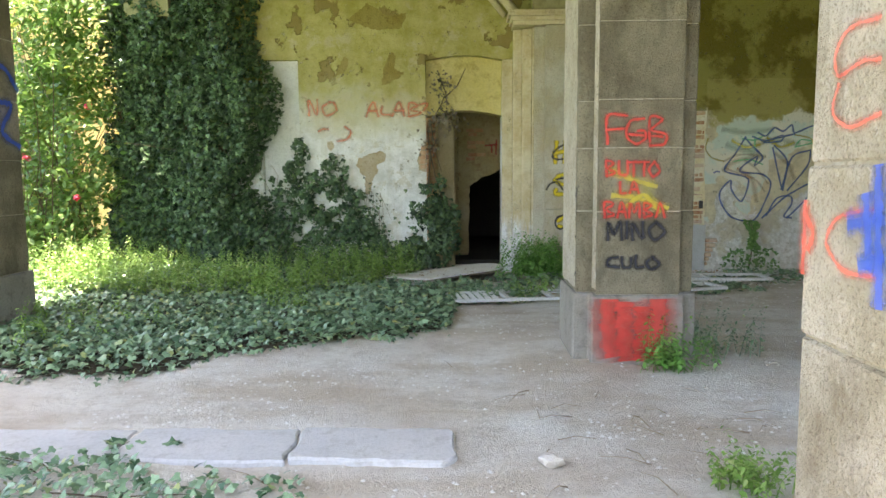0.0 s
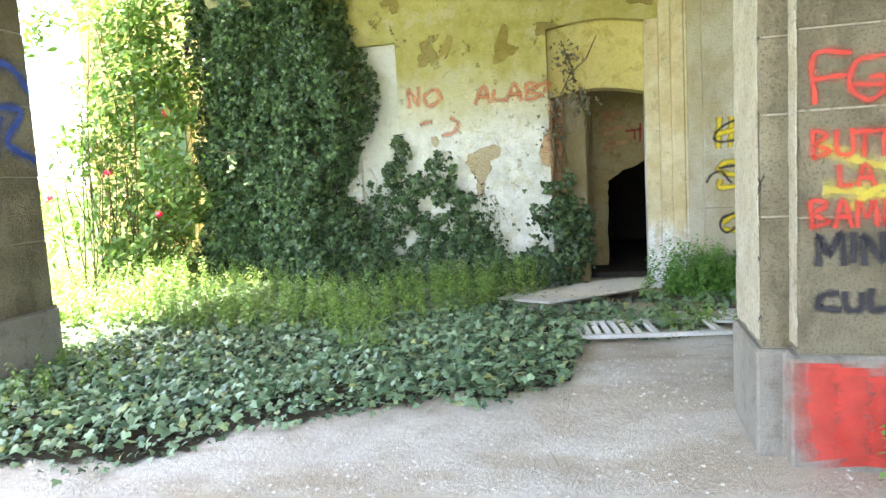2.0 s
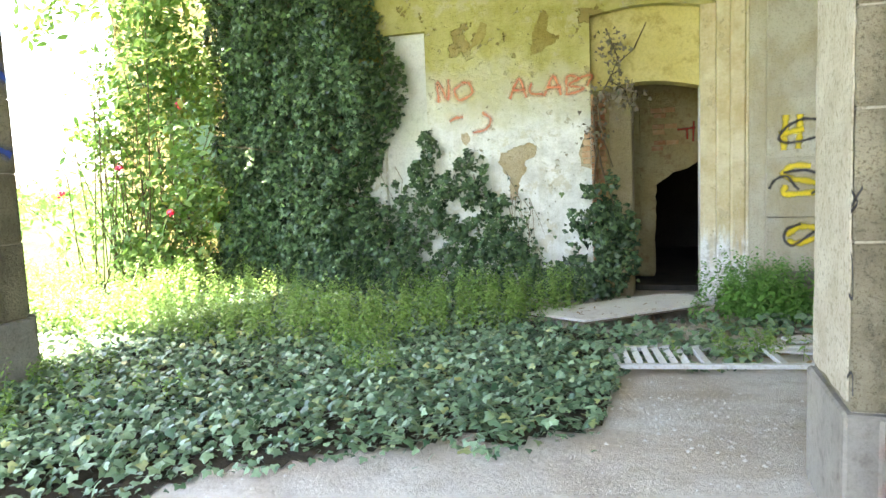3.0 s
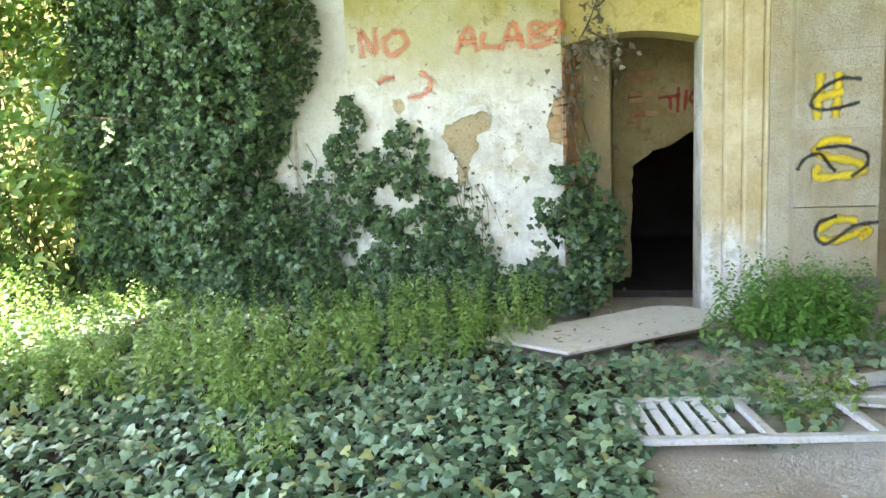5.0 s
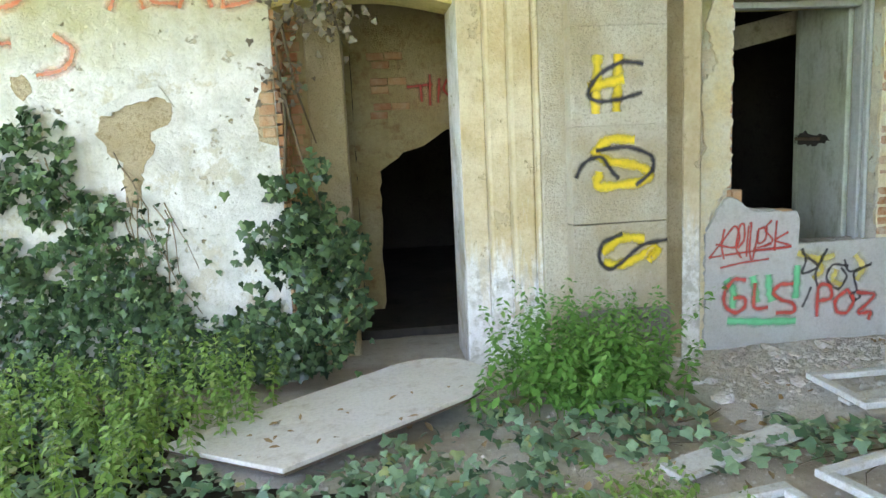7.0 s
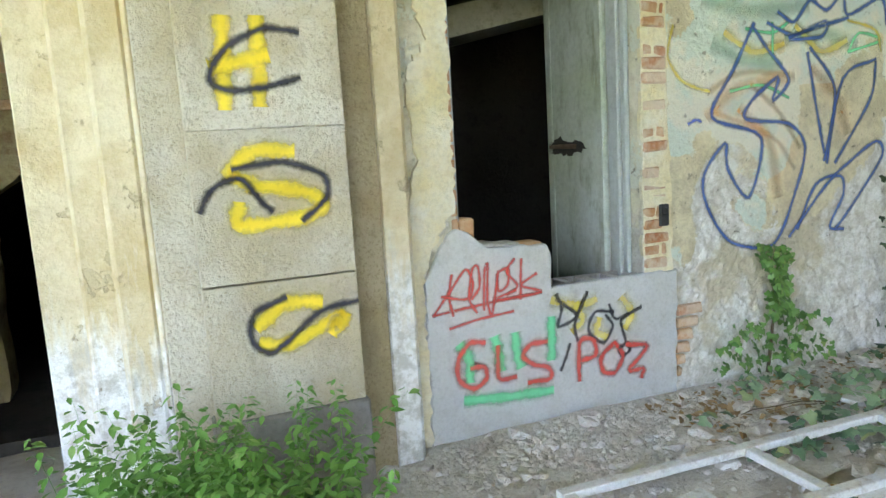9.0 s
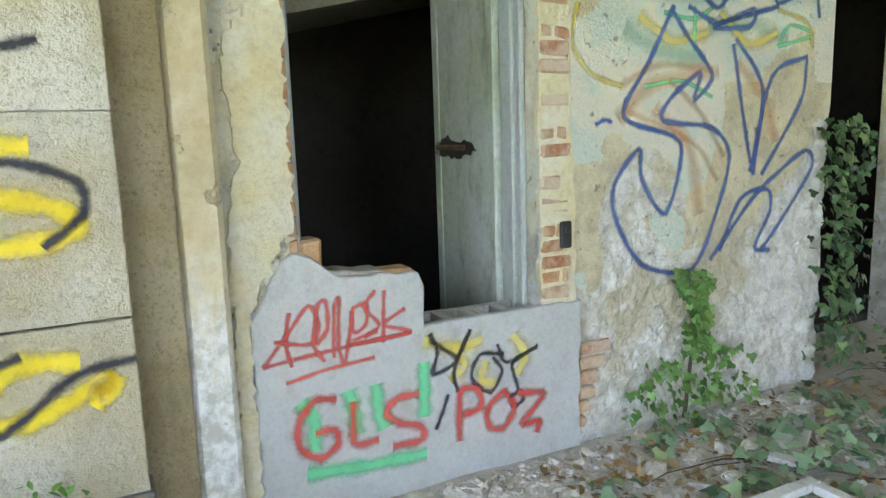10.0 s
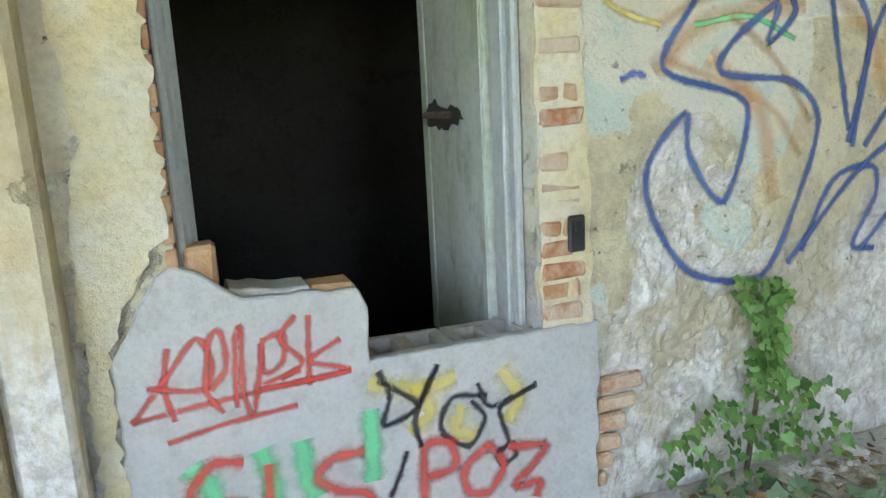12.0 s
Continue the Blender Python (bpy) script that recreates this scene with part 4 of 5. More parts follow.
for i in range(48):
    x, y = (q.uniform(0.4, 1.9), q.uniform(2.4, 5.0)) if i < 34 else (q.uniform(-2, 2.8), q.uniform(2.5, 7.8))
    a, ln = q.uniform(0, math.tau), q.uniform(0.06, 0.3)
    d = Vector((math.cos(a), math.sin(a), 0)) * ln
    c = Vector((x, y, ground_z(x, y) + 0.012))
    tube("twig", [c, c + d * 0.5 + Vector((0, 0, 0.01 + 0.02 * q.random())), c + d + Vector((q.uniform(-.02, .02), q.uniform(-.02, .02), 0))], 0.004, 0.002, TWIG, twigs, 4)

# ---- plants ----
U = rng.uniform


def wall_ivy_depth(x, z):
    """How thick the ivy stands off the house wall at (x, z); under 0 there is none."""
    edge = -3.15 - 0.35 * math.sin(z * 1.6 + 0.5) + 0.35 * max(0, z - 3.3)
    if z < 1.3:
        edge = -3.15 + 0.75 * (1.3 - z)
    d1 = min((edge - x) * 1.3, 0.40, (x + 5.55) * 0.9) + 0.22 * hills(x, z, 1.7, 2) + 0.13 * hills(x, z, 5.5, 6)
    low = 2.1 - 1.5 * max(0, -2.5 - x) - 0.62 * max(0, x + 2.5) - 1.1 * max(0, x + 1.75)
    d2 = min((low - z) * 0.35, 0.10) + 0.16 * hills(x, z, 3.4, 4) + 0.10 * hills(x, z, 9, 8) - 0.03
    d3 = min((0.92 - abs(z - 0.5) * 0.9 - 1.9 * abs(x + 0.5 - 0.12 * z)) * 0.3, 0.09) + 0.16 * hills(x, z, 4, 5) + 0.08 * hills(x, z, 9, 3)
    d4 = min((0.55 - z + 0.3 * hills(x, z, 2, 6)) * 0.5, 0.15) if x < 0.3 - 0.8 else -1
    return max(d1, d2, d3, d4)


pos, nrm, siz = [], [], []
for i in range(120000):
    x, z = q.uniform(-5.7, 0.0), q.uniform(0.05, 5.0)
    d = wall_ivy_depth(x, z)
    if d <= 0 or q.random() > 0.25 + 2.5 * d:
        continue
    tuft = 0.06 * hills(x, z, 6, 11) + 0.05 * hills(x, z, 13, 12)
    if tuft < -0.022 and q.random() < 0.75:
        continue
    dep = max(0.01, d * (1 - 0.75 * q.random() ** 1.5) + tuft + 0.02)
    pos.append((x, WY - 0.015 - dep, z))
    nrm.append((0.8 * q.gauss(0, 1), -1.0, 0.7 + 0.8 * q.gauss(0, 1)))
    siz.append(q.uniform(0.035, 0.085))
ivy_wall = thing("climbing_ivy", "dense dark green ivy climbing the house wall", "ivy")
leaves("ivy_leaves", pos, nrm, siz, IVY_LEAF, IVY, ivy_wall, np.tile((0, -0.2, -1.0), (len(pos), 1)))["kind"] = "stuff"
for i in range(24):
    x = q.uniform(-5.2, -3.7)
    z = 0.05
    pts = []
    top = 4.9 if x < -3.2 else max(0.5, 2.0 - 0.9 * abs(x + 2.05))
    while z < top:
        pts.append((x, WY - 0.02 - 0.03 * q.random(), z))
        x += q.uniform(-0.12, 0.12)
        z += 0.22
    if len(pts) > 2:
        tube("ivy_stem", pts, 0.012, 0.004, BARK, ivy_wall, 5)
# thin dry runners trailing over the bare plaster
pos = []
for i in range(26):
    x, z = (q.uniform(-1.95, -1.25), q.uniform(0.9, 1.65)) if i < 20 else (q.uniform(-3.2, -2.5), q.uniform(1.0, 2.4))
    pts = [(x, WY - 0.015, z)]
    for k in range(q.randint(3, 7)):
        x += q.uniform(-0.03, 0.09)
        z -= q.uniform(0.08, 0.17)
        pts.append((x, WY - 0.012 - 0.03 * q.random(), max(0.05, z)))
        for j in range(q.randint(0, 4)):
            pos.append((x + q.gauss(0, 0.035), WY - 0.03 - 0.03 * q.random(), max(0.08, z + q.gauss(0, 0.04))))
    tube("ivy_stem", pts, 0.005, 0.0025, TWIG, ivy_wall, 4)
leaves("ivy_leaves", pos, rng.normal(size=(len(pos), 3)) * 0.6 + (0, -1, 0.5), U(0.025, 0.06, len(pos)), IVY_LEAF, IVY, ivy_wall, np.tile((0, 0, -1.0), (len(pos), 1)))["kind"] = "stuff"
# a flat dark sheet stands for old stems and shade behind the thick ivy
part("stem_mat", prism_bm(ragged([(-5.25, 0), (-3.6, 0), (-3.75, 1.4), (-3.55, 2.2), (-3.85, 3.2), (-3.4, 4.4), (-3.2, 5.3), (-5.25, 5.3)], 0.2, 0.06, 8), "y", WY - 0.10, WY - 0.004), BARK, ivy_wall, "flat dark brown sheet for old ivy stems and the shade among them")

# hanging withered creeper at the doorway
creep = thing("hanging_creeper", "withered creeper hanging over the doorway", "creeper")
for pts in ([(-0.52, 10.80, 1.2), (-0.47, 10.78, 1.7), (-0.50, 10.79, 2.2), (-0.30, 10.78, 2.55), (-0.22, 10.85, 2.75), (-0.35, 10.88, 3.1)],
            [(-0.22, 10.84, 2.7), (-0.05, 10.88, 2.85), (0.08, 10.9, 3.12)], [(-0.30, 10.78, 2.5), (-0.15, 10.76, 2.4), (-0.10, 10.78, 2.2)],
            [(-0.46, 10.79, 2.3), (-0.40, 10.82, 1.9), (-0.30, 10.9, 1.55)], [(-0.48, 10.78, 1.9), (-0.40, 10.76, 1.5), (-0.28, 10.76, 1.1), (-0.22, 10.74, 0.6)]):
    tube("stem", pts, 0.012, 0.005, BARK, creep, 5)
pos = [(c[0] + q.gauss(0, 0.09), c[1] - 0.02 + q.gauss(0, 0.04), c[2] + q.gauss(0, 0.09)) for c in [(-0.40, 10.8, 2.3), (-0.2, 10.78, 2.42), (-0.12, 10.78, 2.27), (-0.47, 10.8, 1.95), (-0.25, 10.84, 2.7), (-0.3, 10.86, 2.9)] for _ in range(45)]
leaves("dead_leaves", pos, rng.normal(size=(len(pos), 3)) + (0, -0.8, 0), U(0.03, 0.065, len(pos)), IVY_LEAF, leaf_mat("withered_leaf", (0.16, 0.13, 0.09), (0.30, 0.26, 0.2), (0.1, 0.14, 0.06), 0.15, 0.7), creep)
pos = [(-0.46 + 0.32 * q.gauss(0, 0.5), 10.62 + q.gauss(0, 0.08), q.uniform(0.1, 1.35)) for _ in range(1100)]
pos = [p for p in pos if -0.95 < p[0] < -0.08 + 0.1 * (p[2] < 0.8) and hills(p[0], p[2], 4.5, 3) > -0.12]
leaves("ivy_leaves", pos, rng.normal(size=(len(pos), 3)) * 0.6 + (0.1, -1, 0.4), U(0.035, 0.08, len(pos)), IVY_LEAF, IVY, creep, np.tile((0, 0, -1.0), (len(pos), 1)))


def ivy_edge(x):
    """Front edge (y) of the ground ivy along x."""
    e = np.interp(x, [-7, -3.2, -2.5, -1.65, -0.9, -0.75, -0.35, -0.12, -0.02, 0.3, 0.75], [4.6, 4.7, 4.9, 5.85, 6.25, 6.1, 6.5, 6.3, 7.9, 8.35, 8.5])
    return e + 0.18 * hills(x, 0, 3.1, 9)


pos, nrm, siz = [], [], []
for i in range(46000):
    x, y = q.uniform(-7.0, 0.75), q.uniform(4.3, 10.6)
    e = ivy_edge(x)
    if y < e - (0.25 if q.random() < 0.05 else 0) or (x > -1.15 and y > 9.15 + 0.72 * (x + 0.47) and y > 9.65 - 0.74 * (x + 1.12)) or (x > 0.05 and 7.9 < y < 8.5 and q.random() < 0.7) or (0.1 < x < 0.65 and 9.25 < y < 9.75 and q.random() < 0.85):
        continue
    if q.random() > 0.22 + 0.9 * (y - e) or (y > 8.6 and q.random() < 0.35):
        continue
    pos.append((x, y, ground_z(x, y) + 0.015 + 0.09 * q.random() * min(1, 0.15 + 0.8 * max(0, y - e)) + 0.05 * max(0, hills(x, y, 1.6, 7))))
    nrm.append((0.6 * q.gauss(0, 1), -0.2 + 0.6 * q.gauss(0, 1), 1.0))
    siz.append(q.uniform(0.036, 0.082) * (0.75 if y < e + 0.3 else 1))
# A dark sheet below the ivy paints the shade between its leaves.
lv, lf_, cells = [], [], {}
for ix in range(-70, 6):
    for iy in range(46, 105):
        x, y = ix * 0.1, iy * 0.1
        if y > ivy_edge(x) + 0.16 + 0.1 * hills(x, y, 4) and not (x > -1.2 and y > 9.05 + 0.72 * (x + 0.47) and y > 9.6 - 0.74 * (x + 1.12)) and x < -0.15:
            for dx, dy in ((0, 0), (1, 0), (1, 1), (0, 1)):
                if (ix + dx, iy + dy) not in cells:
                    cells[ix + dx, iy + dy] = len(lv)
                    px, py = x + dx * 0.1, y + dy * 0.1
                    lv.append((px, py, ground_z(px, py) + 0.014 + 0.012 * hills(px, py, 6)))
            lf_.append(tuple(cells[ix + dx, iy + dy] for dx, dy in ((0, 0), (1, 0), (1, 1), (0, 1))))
tagged(ob_mesh("ivy_shade_sheet", lv, lf_, SOIL_SHADE, None, True), "dark soil sheet that stands for shade under the ivy", "leaf litter", kind="stuff")
ivy_g = thing("ground_ivy", "carpet of broad dull green ivy over the dirt", "ivy")
leaves("ivy_leaves", pos, nrm, siz, IVY_LEAF, IVY_GROUND, ivy_g, np.tile((0, -1.0, 0.0), (len(pos), 1)))["kind"] = "stuff"

lm = bpy.data.meshes.new("ivy_leaf")
lm.from_pydata([Vector(v) for v in IVY_LEAF[0]], [], IVY_LEAF[1])
lm.materials.append(IVY_GROUND)
for i in range(300):
    x = q.uniform(-1.5, -0.15)
    y = ivy_edge(x) + abs(q.gauss(0.1, 0.7))
    if y > 8.9:
        continue
    lf = new("ivy_leaf", lm)
    lf.parent = ivy_g
    lf.matrix_world = pose(x, y, ground_z(x, y) + q.uniform(0.05, 0.14), q.gauss(15, 24), q.gauss(0, 24), q.uniform(120, 240)) @ Matrix.Scale(q.uniform(0.05, 0.095), 4)


def ivy_patch(name, label, cx, cy, rx, ry, n, h, material, lo=0.045, hi=0.10):
    p, m_, s_ = [], [], []
    for i in range(n):
        a, r = q.uniform(0, math.tau), math.sqrt(q.random())
        x, y = cx + rx * r * math.cos(a), cy + ry * r * math.sin(a)
        if hills(x, y, 3, 3) + 0.5 < r * 0.7 or y > BY - 0.05:
            continue
        p.append((x, y, ground_z(x, y) + 0.02 + h * q.random() * (1.1 - r)))
        m_.append((0.5 * q.gauss(0, 1), -0.3 + 0.5 * q.gauss(0, 1), 1))
        s_.append(q.uniform(lo, hi))
    g = thing(name, label, "ivy", "small ivy patches")
    leaves("ivy_leaves", p, m_, s_, IVY_LEAF, material, g)["kind"] = "stuff"
    for i in range(7):
        a, r0 = q.uniform(0, math.tau), q.uniform(0.05, 0.35)
        run = [(cx + rx * (r0 + 0.12 * k) * math.cos(a + 0.15 * k), min(BY - 0.06, cy + ry * (r0 + 0.12 * k) * math.sin(a + 0.15 * k))) for k in range(5)]
        tube("ivy_runner", [(x, y, ground_z(x, y) + 0.02 + 0.01 * (k % 2)) for k, (x, y) in enumerate(run)], 0.005, 0.002, BARK, g, 4)


ivy_patch("ivy_patch", "low ivy patch beside the kerb stone", -2.1, 3.15, 1.35, 0.6, 1500, 0.10, IVY_GROUND, 0.03, 0.062)
ivy_patch("ivy_patch", "ivy creeping over the fallen shutter", 0.5, 8.55, 0.75, 0.5, 500, 0.10, IVY_GROUND)
ivy_patch("ivy_patch", "ivy among fallen planks on the rubble", 2.6, 9.0, 1.4, 0.55, 800, 0.09, IVY_GROUND)
ivy_patch("ivy_patch", "ivy below the window bay wall", 4.5, 10.0, 1.1, 0.75, 750, 0.12, IVY_GROUND, 0.04, 0.085)
ivy_patch("ivy_patch", "ivy in front of the wall bush", 1.3, 9.55, 0.8, 0.4, 380, 0.12, IVY_GROUND)
ivy_patch("ivy_patch", "ivy at the dark passage", 5.9, 10.4, 0.8, 0.6, 500, 0.35, IVY, 0.04, 0.08)

# ivy climbing the bay wall
pos, nrm = [], []
for i in range(360):
    z = q.uniform(0.05, 0.78)
    w = 0.5 * (0.9 - z) + 0.06 if z < 0.35 else 0.10 + 0.05 * math.sin(z * 9)
    x = 4.36 + 0.08 * math.sin(z * 3) + q.uniform(-w, w)
    pos.append((x, BY - 0.03 - 0.16 * q.random() * (1.1 - z), z))
    nrm.append((0.5 * q.gauss(0, 1), -1, 0.5 + 0.5 * q.gauss(0, 1)))
bi = thing("climbing_ivy", "small bright ivy climbing the grey bay wall", "ivy")
leaves("ivy_leaves", pos, nrm, U(0.03, 0.062, len(pos)), IVY_LEAF, BRIGHT_IVY, bi, np.tile((0, 0, -1.0), (len(pos), 1)))["kind"] = "stuff"
tube("ivy_stem", [(4.40, BY - 0.03, 0), (4.46, BY - 0.02, 0.4), (4.42, BY - 0.02, 0.76)], 0.012, 0.004, BARK, bi)
pos = [(5.56 + 0.10 * q.gauss(0, 1), BY - 0.04 - 0.1 * q.random(), q.uniform(0.1, 1.5)) for _ in range(420)]
bi = thing("climbing_ivy", "thin ivy trailing down the dark passage edge", "ivy")
leaves("ivy_leaves", pos, rng.normal(size=(len(pos), 3)) * 0.5 + (0, -1, 0.4), U(0.04, 0.075, len(pos)), IVY_LEAF, IVY, bi, np.tile((0, 0, -1.0), (len(pos), 1)))["kind"] = "stuff"
pos = [(x, y, ground_z(x, y) + 0.02) for x, y in [(q.uniform(3.4, 5.6), 10.6 - abs(q.gauss(0, 0.5))) for _ in range(420)] + [(q.uniform(0, 3.4), q.uniform(8.2, 10)) for _ in range(90)]]
dl = leaves("dead_leaves", pos, rng.normal(size=(len(pos), 3)) * 0.4 + (0, 0, 1), U(0.04, 0.09, len(pos)), OVAL_LEAF, DEAD)
tagged(dl, "scattered brown dead leaves on the rubble", "dead leaves", kind="stuff")


def weeds(name, label, category, stems, height, lean, lsize, per, material, group=""):
    """A clump of upright stems with leaves up each; stems: (x, y, scale)."""
    w = thing(name, label, category, group)
    p, m_, s_, sv, sf = [], [], [], [], []
    for x, y, sc in stems:
        z0 = ground_z(x, y)
        h = height * sc * q.uniform(0.65, 1.1)
        lx, ly = q.gauss(0, lean), q.gauss(0, lean)
        k = len(sv)
        for f in (0, 0.5, 1):
            for a in (0, 2.1, 4.2):
                sv.append((x + lx * h * f * f + 0.004 * (1.1 - f) * math.cos(a), y + ly * h * f * f + 0.004 * (1.1 - f) * math.sin(a), z0 + h * f))
        for f in (0, 3):
            for a in range(3):
                sf.append((k + f + a, k + f + (a + 1) % 3, k + f + 3 + (a + 1) % 3, k + f + 3 + a))
        for i in range(per):
            f = 0.12 + 0.9 * (i + q.random()) / per
            a = i * 2.4 + q.uniform(-0.4, 0.4)
            r = lsize * (0.75 - 0.3 * f) * q.uniform(0.6, 1.3)
            p.append((x + lx * h * f * f + r * math.cos(a), y + ly * h * f * f + r * math.sin(a), z0 + h * f))
            m_.append((0.5 * math.cos(a) + 0.3 * q.gauss(0, 1), 0.5 * math.sin(a) + 0.3 * q.gauss(0, 1), 1.0))
            s_.append(lsize * (1.15 - 0.55 * f) * q.uniform(0.7, 1.3))
    outw = np.array(m_) * (1, 1, 0) + (0, 0, 0.15)
    leaves("leaves", p, m_, s_, OVAL_LEAF, material, w, outw)["kind"] = "stuff"
    ob_mesh("stalk_tuft", sv, sf, material, w)["kind"] = "stuff"
    return w


band = []
while len(band) < 620:
    x, y = q.uniform(-6.5, -0.5), q.uniform(7.4, 10.5)
    front = np.interp(x, [-6.5, -4, -3.2, -2.1, -1.3, -0.5], [6.9, 7.5, 8.0, 8.05, 9.0, 9.9])
    if y < front + 0.25 * hills(x, y, 2, 1):
        continue
    if y > front + 1.5 and q.random() < 0.6:
        continue
    band.append((x, y, 0.75 + 0.5 * max(-0.6, hills(x, y, 1.1, 5))))
weeds("tall_weeds", "band of fresh green weeds before the ivy wall", "weeds", band, 0.62, 0.18, 0.055, 34, WEED)
weeds("tall_weeds", "single weed tuft standing in the ivy", "weeds", [(q.gauss(-1.9, 0.1), q.gauss(7.45, 0.07), 0.8) for _ in range(14)], 0.42, 0.2, 0.045, 26, WEED)
weeds("leafy_bush", "leafy bright green bush at the pilaster foot", "bush", [(q.gauss(1.2, 0.23), q.gauss(9.95, 0.16), q.uniform(0.6, 1.15)) for _ in range(105)], 0.64, 0.21, 0.068, 50, BUSH)
weeds("leafy_bush", "small green bush at the foot of the lettered pier", "bush", [(q.gauss(1.62, 0.10), q.gauss(5.28, 0.08), q.uniform(0.5, 1.1)) for _ in range(26)], 0.40, 0.3, 0.055, 22, BUSH)
weeds("leafy_bush", "thin dark weed beside the lettered pier", "bush", [(q.gauss(2.15, 0.16), q.gauss(5.75, 0.12), q.uniform(0.5, 1.1)) for _ in range(26)], 0.50, 0.35, 0.045, 22, IVY_GROUND)
weeds("leafy_bush", "low green weed by the coarse pier", "bush", [(q.gauss(1.36, 0.09), q.gauss(3.2, 0.09), q.uniform(0.5, 1.0)) for _ in range(26)], 0.26, 0.35, 0.045, 20, WEED)
weeds("leafy_bush", "light green weeds on the fallen shutter", "bush", [(q.gauss(0.95, 0.22), q.gauss(8.6, 0.14), q.uniform(0.4, 1.0)) for _ in range(34)], 0.26, 0.35, 0.05, 18, WEED)
weeds("tall_weeds", "green weeds round the foot of the brown pier", "weeds", [(q.gauss(-3.9, 0.5), q.gauss(6.2, 0.5), q.uniform(0.4, 0.9)) for _ in range(50)], 0.4, 0.25, 0.05, 24, WEED)
weeds("tall_weeds", "sunlit weeds outside the arcade", "weeds", [(q.uniform(-12, -5.2), q.uniform(4.5, 12), q.uniform(0.6, 1.2)) for _ in range(420)], 0.55, 0.25, 0.07, 24, WEED)

# ---- outside: rose bush, yellow house, garden ----
rose = thing("rose_bush", "tall sunlit climbing rose with red blooms", "rose bush")
pos, nrm = [], []
for i in range(60):
    bx, by = q.gauss(-6.4, 0.5), q.gauss(10.5, 0.5)
    tx, ty, tz = bx + q.gauss(0, 0.6), by + q.gauss(0, 0.5), q.uniform(1.4, 4.4) - 0.30 * abs(bx + 6.0)
    mx, my = (bx + tx) / 2 + q.gauss(0, 0.2), (by + ty) / 2
    pts = [(bx, by, 0.1), (mx, my, tz * 0.65), (tx, ty, tz), (tx + q.gauss(0, 0.35), ty - 0.2, tz - 0.15)]
    tube("cane", pts, 0.009, 0.003, BARK, rose, 5)
for i in range(210):
    cz = q.uniform(0.3, 4.3)
    cx = -6.35 + (1.25 - 0.16 * cz) * q.uniform(-1, 1) + 0.12 * cz
    cy = 10.4 + q.gauss(0, 0.45)
    for j in range(46):
        pos.append((cx + q.gauss(0, 0.15), cy + q.gauss(0, 0.15), cz + q.gauss(0, 0.11)))
pos = [p for p in pos if p[2] > 0.1]
leaves("rose_leaves", pos, rng.normal(size=(len(pos), 3)) * 0.6 + (-0.2, -0.5, 0.8), U(0.07, 0.15, len(pos)), OVAL_LEAF, ROSE_LEAF, rose)["kind"] = "stuff"
for x, y, z in ((-6.05, 9.6, 1.78), (-5.4, 9.65, 1.22), (-7.0, 9.6, 1.5), (-5.2, 9.7, 2.5)):
    pp = [(x + q.gauss(0, 0.022), y + q.gauss(0, 0.022), z + q.gauss(0, 0.02)) for _ in range(26)]
    leaves("bloom", pp, np.array(pp) - (x, y, z) + (0.001, -0.01, 0.01), U(0.04, 0.065, 26), OVAL_LEAF, PETAL, rose)["label"] = "red rose bloom"

villa = thing("yellow_house", "sunlit yellow house front with a green shuttered window", "house")
part("wall", prism_bm([(-10.5, -0.2), (-5.3, -0.2), (-5.3, 9), (-10.5, 9)], "y", 14.6, 18.0), FACADE, villa)
part("wall", box_bm(-5.28, -4.9, 11.34, 14.6, -0.2, 9), FACADE, villa)
part("roof", box_bm(-11.0, -4.8, 14.1, 18.4, 9.0, 9.2), CEIL, villa)
win = part("window", box_bm(-9.25, -8.05, 14.52, 14.598, 0.55, 3.95, 0.01), CEIL, villa)
for x0, x1 in ((-9.18, -8.67), (-8.63, -8.12)):
    sh = part("shutter", box_bm(x0, x1, 14.47, 14.515, 0.65, 3.85, 0.006), SHUTTER_GREEN, win)
hedge_p = [(q.uniform(-34, -15), q.uniform(-6, 34), 0) for _ in range(6000)]
hedge_p = [(x, y, 0.2 + q.random() ** 0.7 * (1.5 + 0.8 * hills(x, y, 0.3))) for x, y, _ in hedge_p]
hg = leaves("garden_shrubs", hedge_p, rng.normal(size=(len(hedge_p), 3)) + (0.6, -0.2, 0.7), U(0.15, 0.38, len(hedge_p)), OVAL_LEAF, ROSE_LEAF)
tagged(hg, "bright sunlit garden shrubs beyond the arcade", "shrubs", kind="stuff")

# ---- sprayed writing ----
SPRAY = {'red': spray_mat('red_spray', (0.58, 0.055, 0.04), 0.7), 'faded': spray_mat('faded_red_spray', (0.74, 0.20, 0.09), 0.48), 'faint': spray_mat('faint_orange_spray', (0.70, 0.36, 0.12), 0.38), 'thin_yellow': spray_mat('thin_yellow_spray', (0.75, 0.60, 0.08), 0.45), 'thin_green': spray_mat('thin_green_spray', (0.20, 0.46, 0.32), 0.35), 'worn_red': spray_mat('worn_red_spray', (0.66, 0.12, 0.08), 0.55), 'black': spray_mat('black_spray', (0.02, 0.02, 0.03)),
         'green': spray_mat('green_spray', (0.12, 0.62, 0.30), 0.75), 'yellow': spray_mat('yellow_spray', (0.75, 0.56, 0.02), 0.85), 'blue': spray_mat('blue_spray', (0.03, 0.09, 0.30), 0.85), 'blue2': spray_mat('bright_blue_spray', (0.04, 0.10, 0.45), 0.7)}


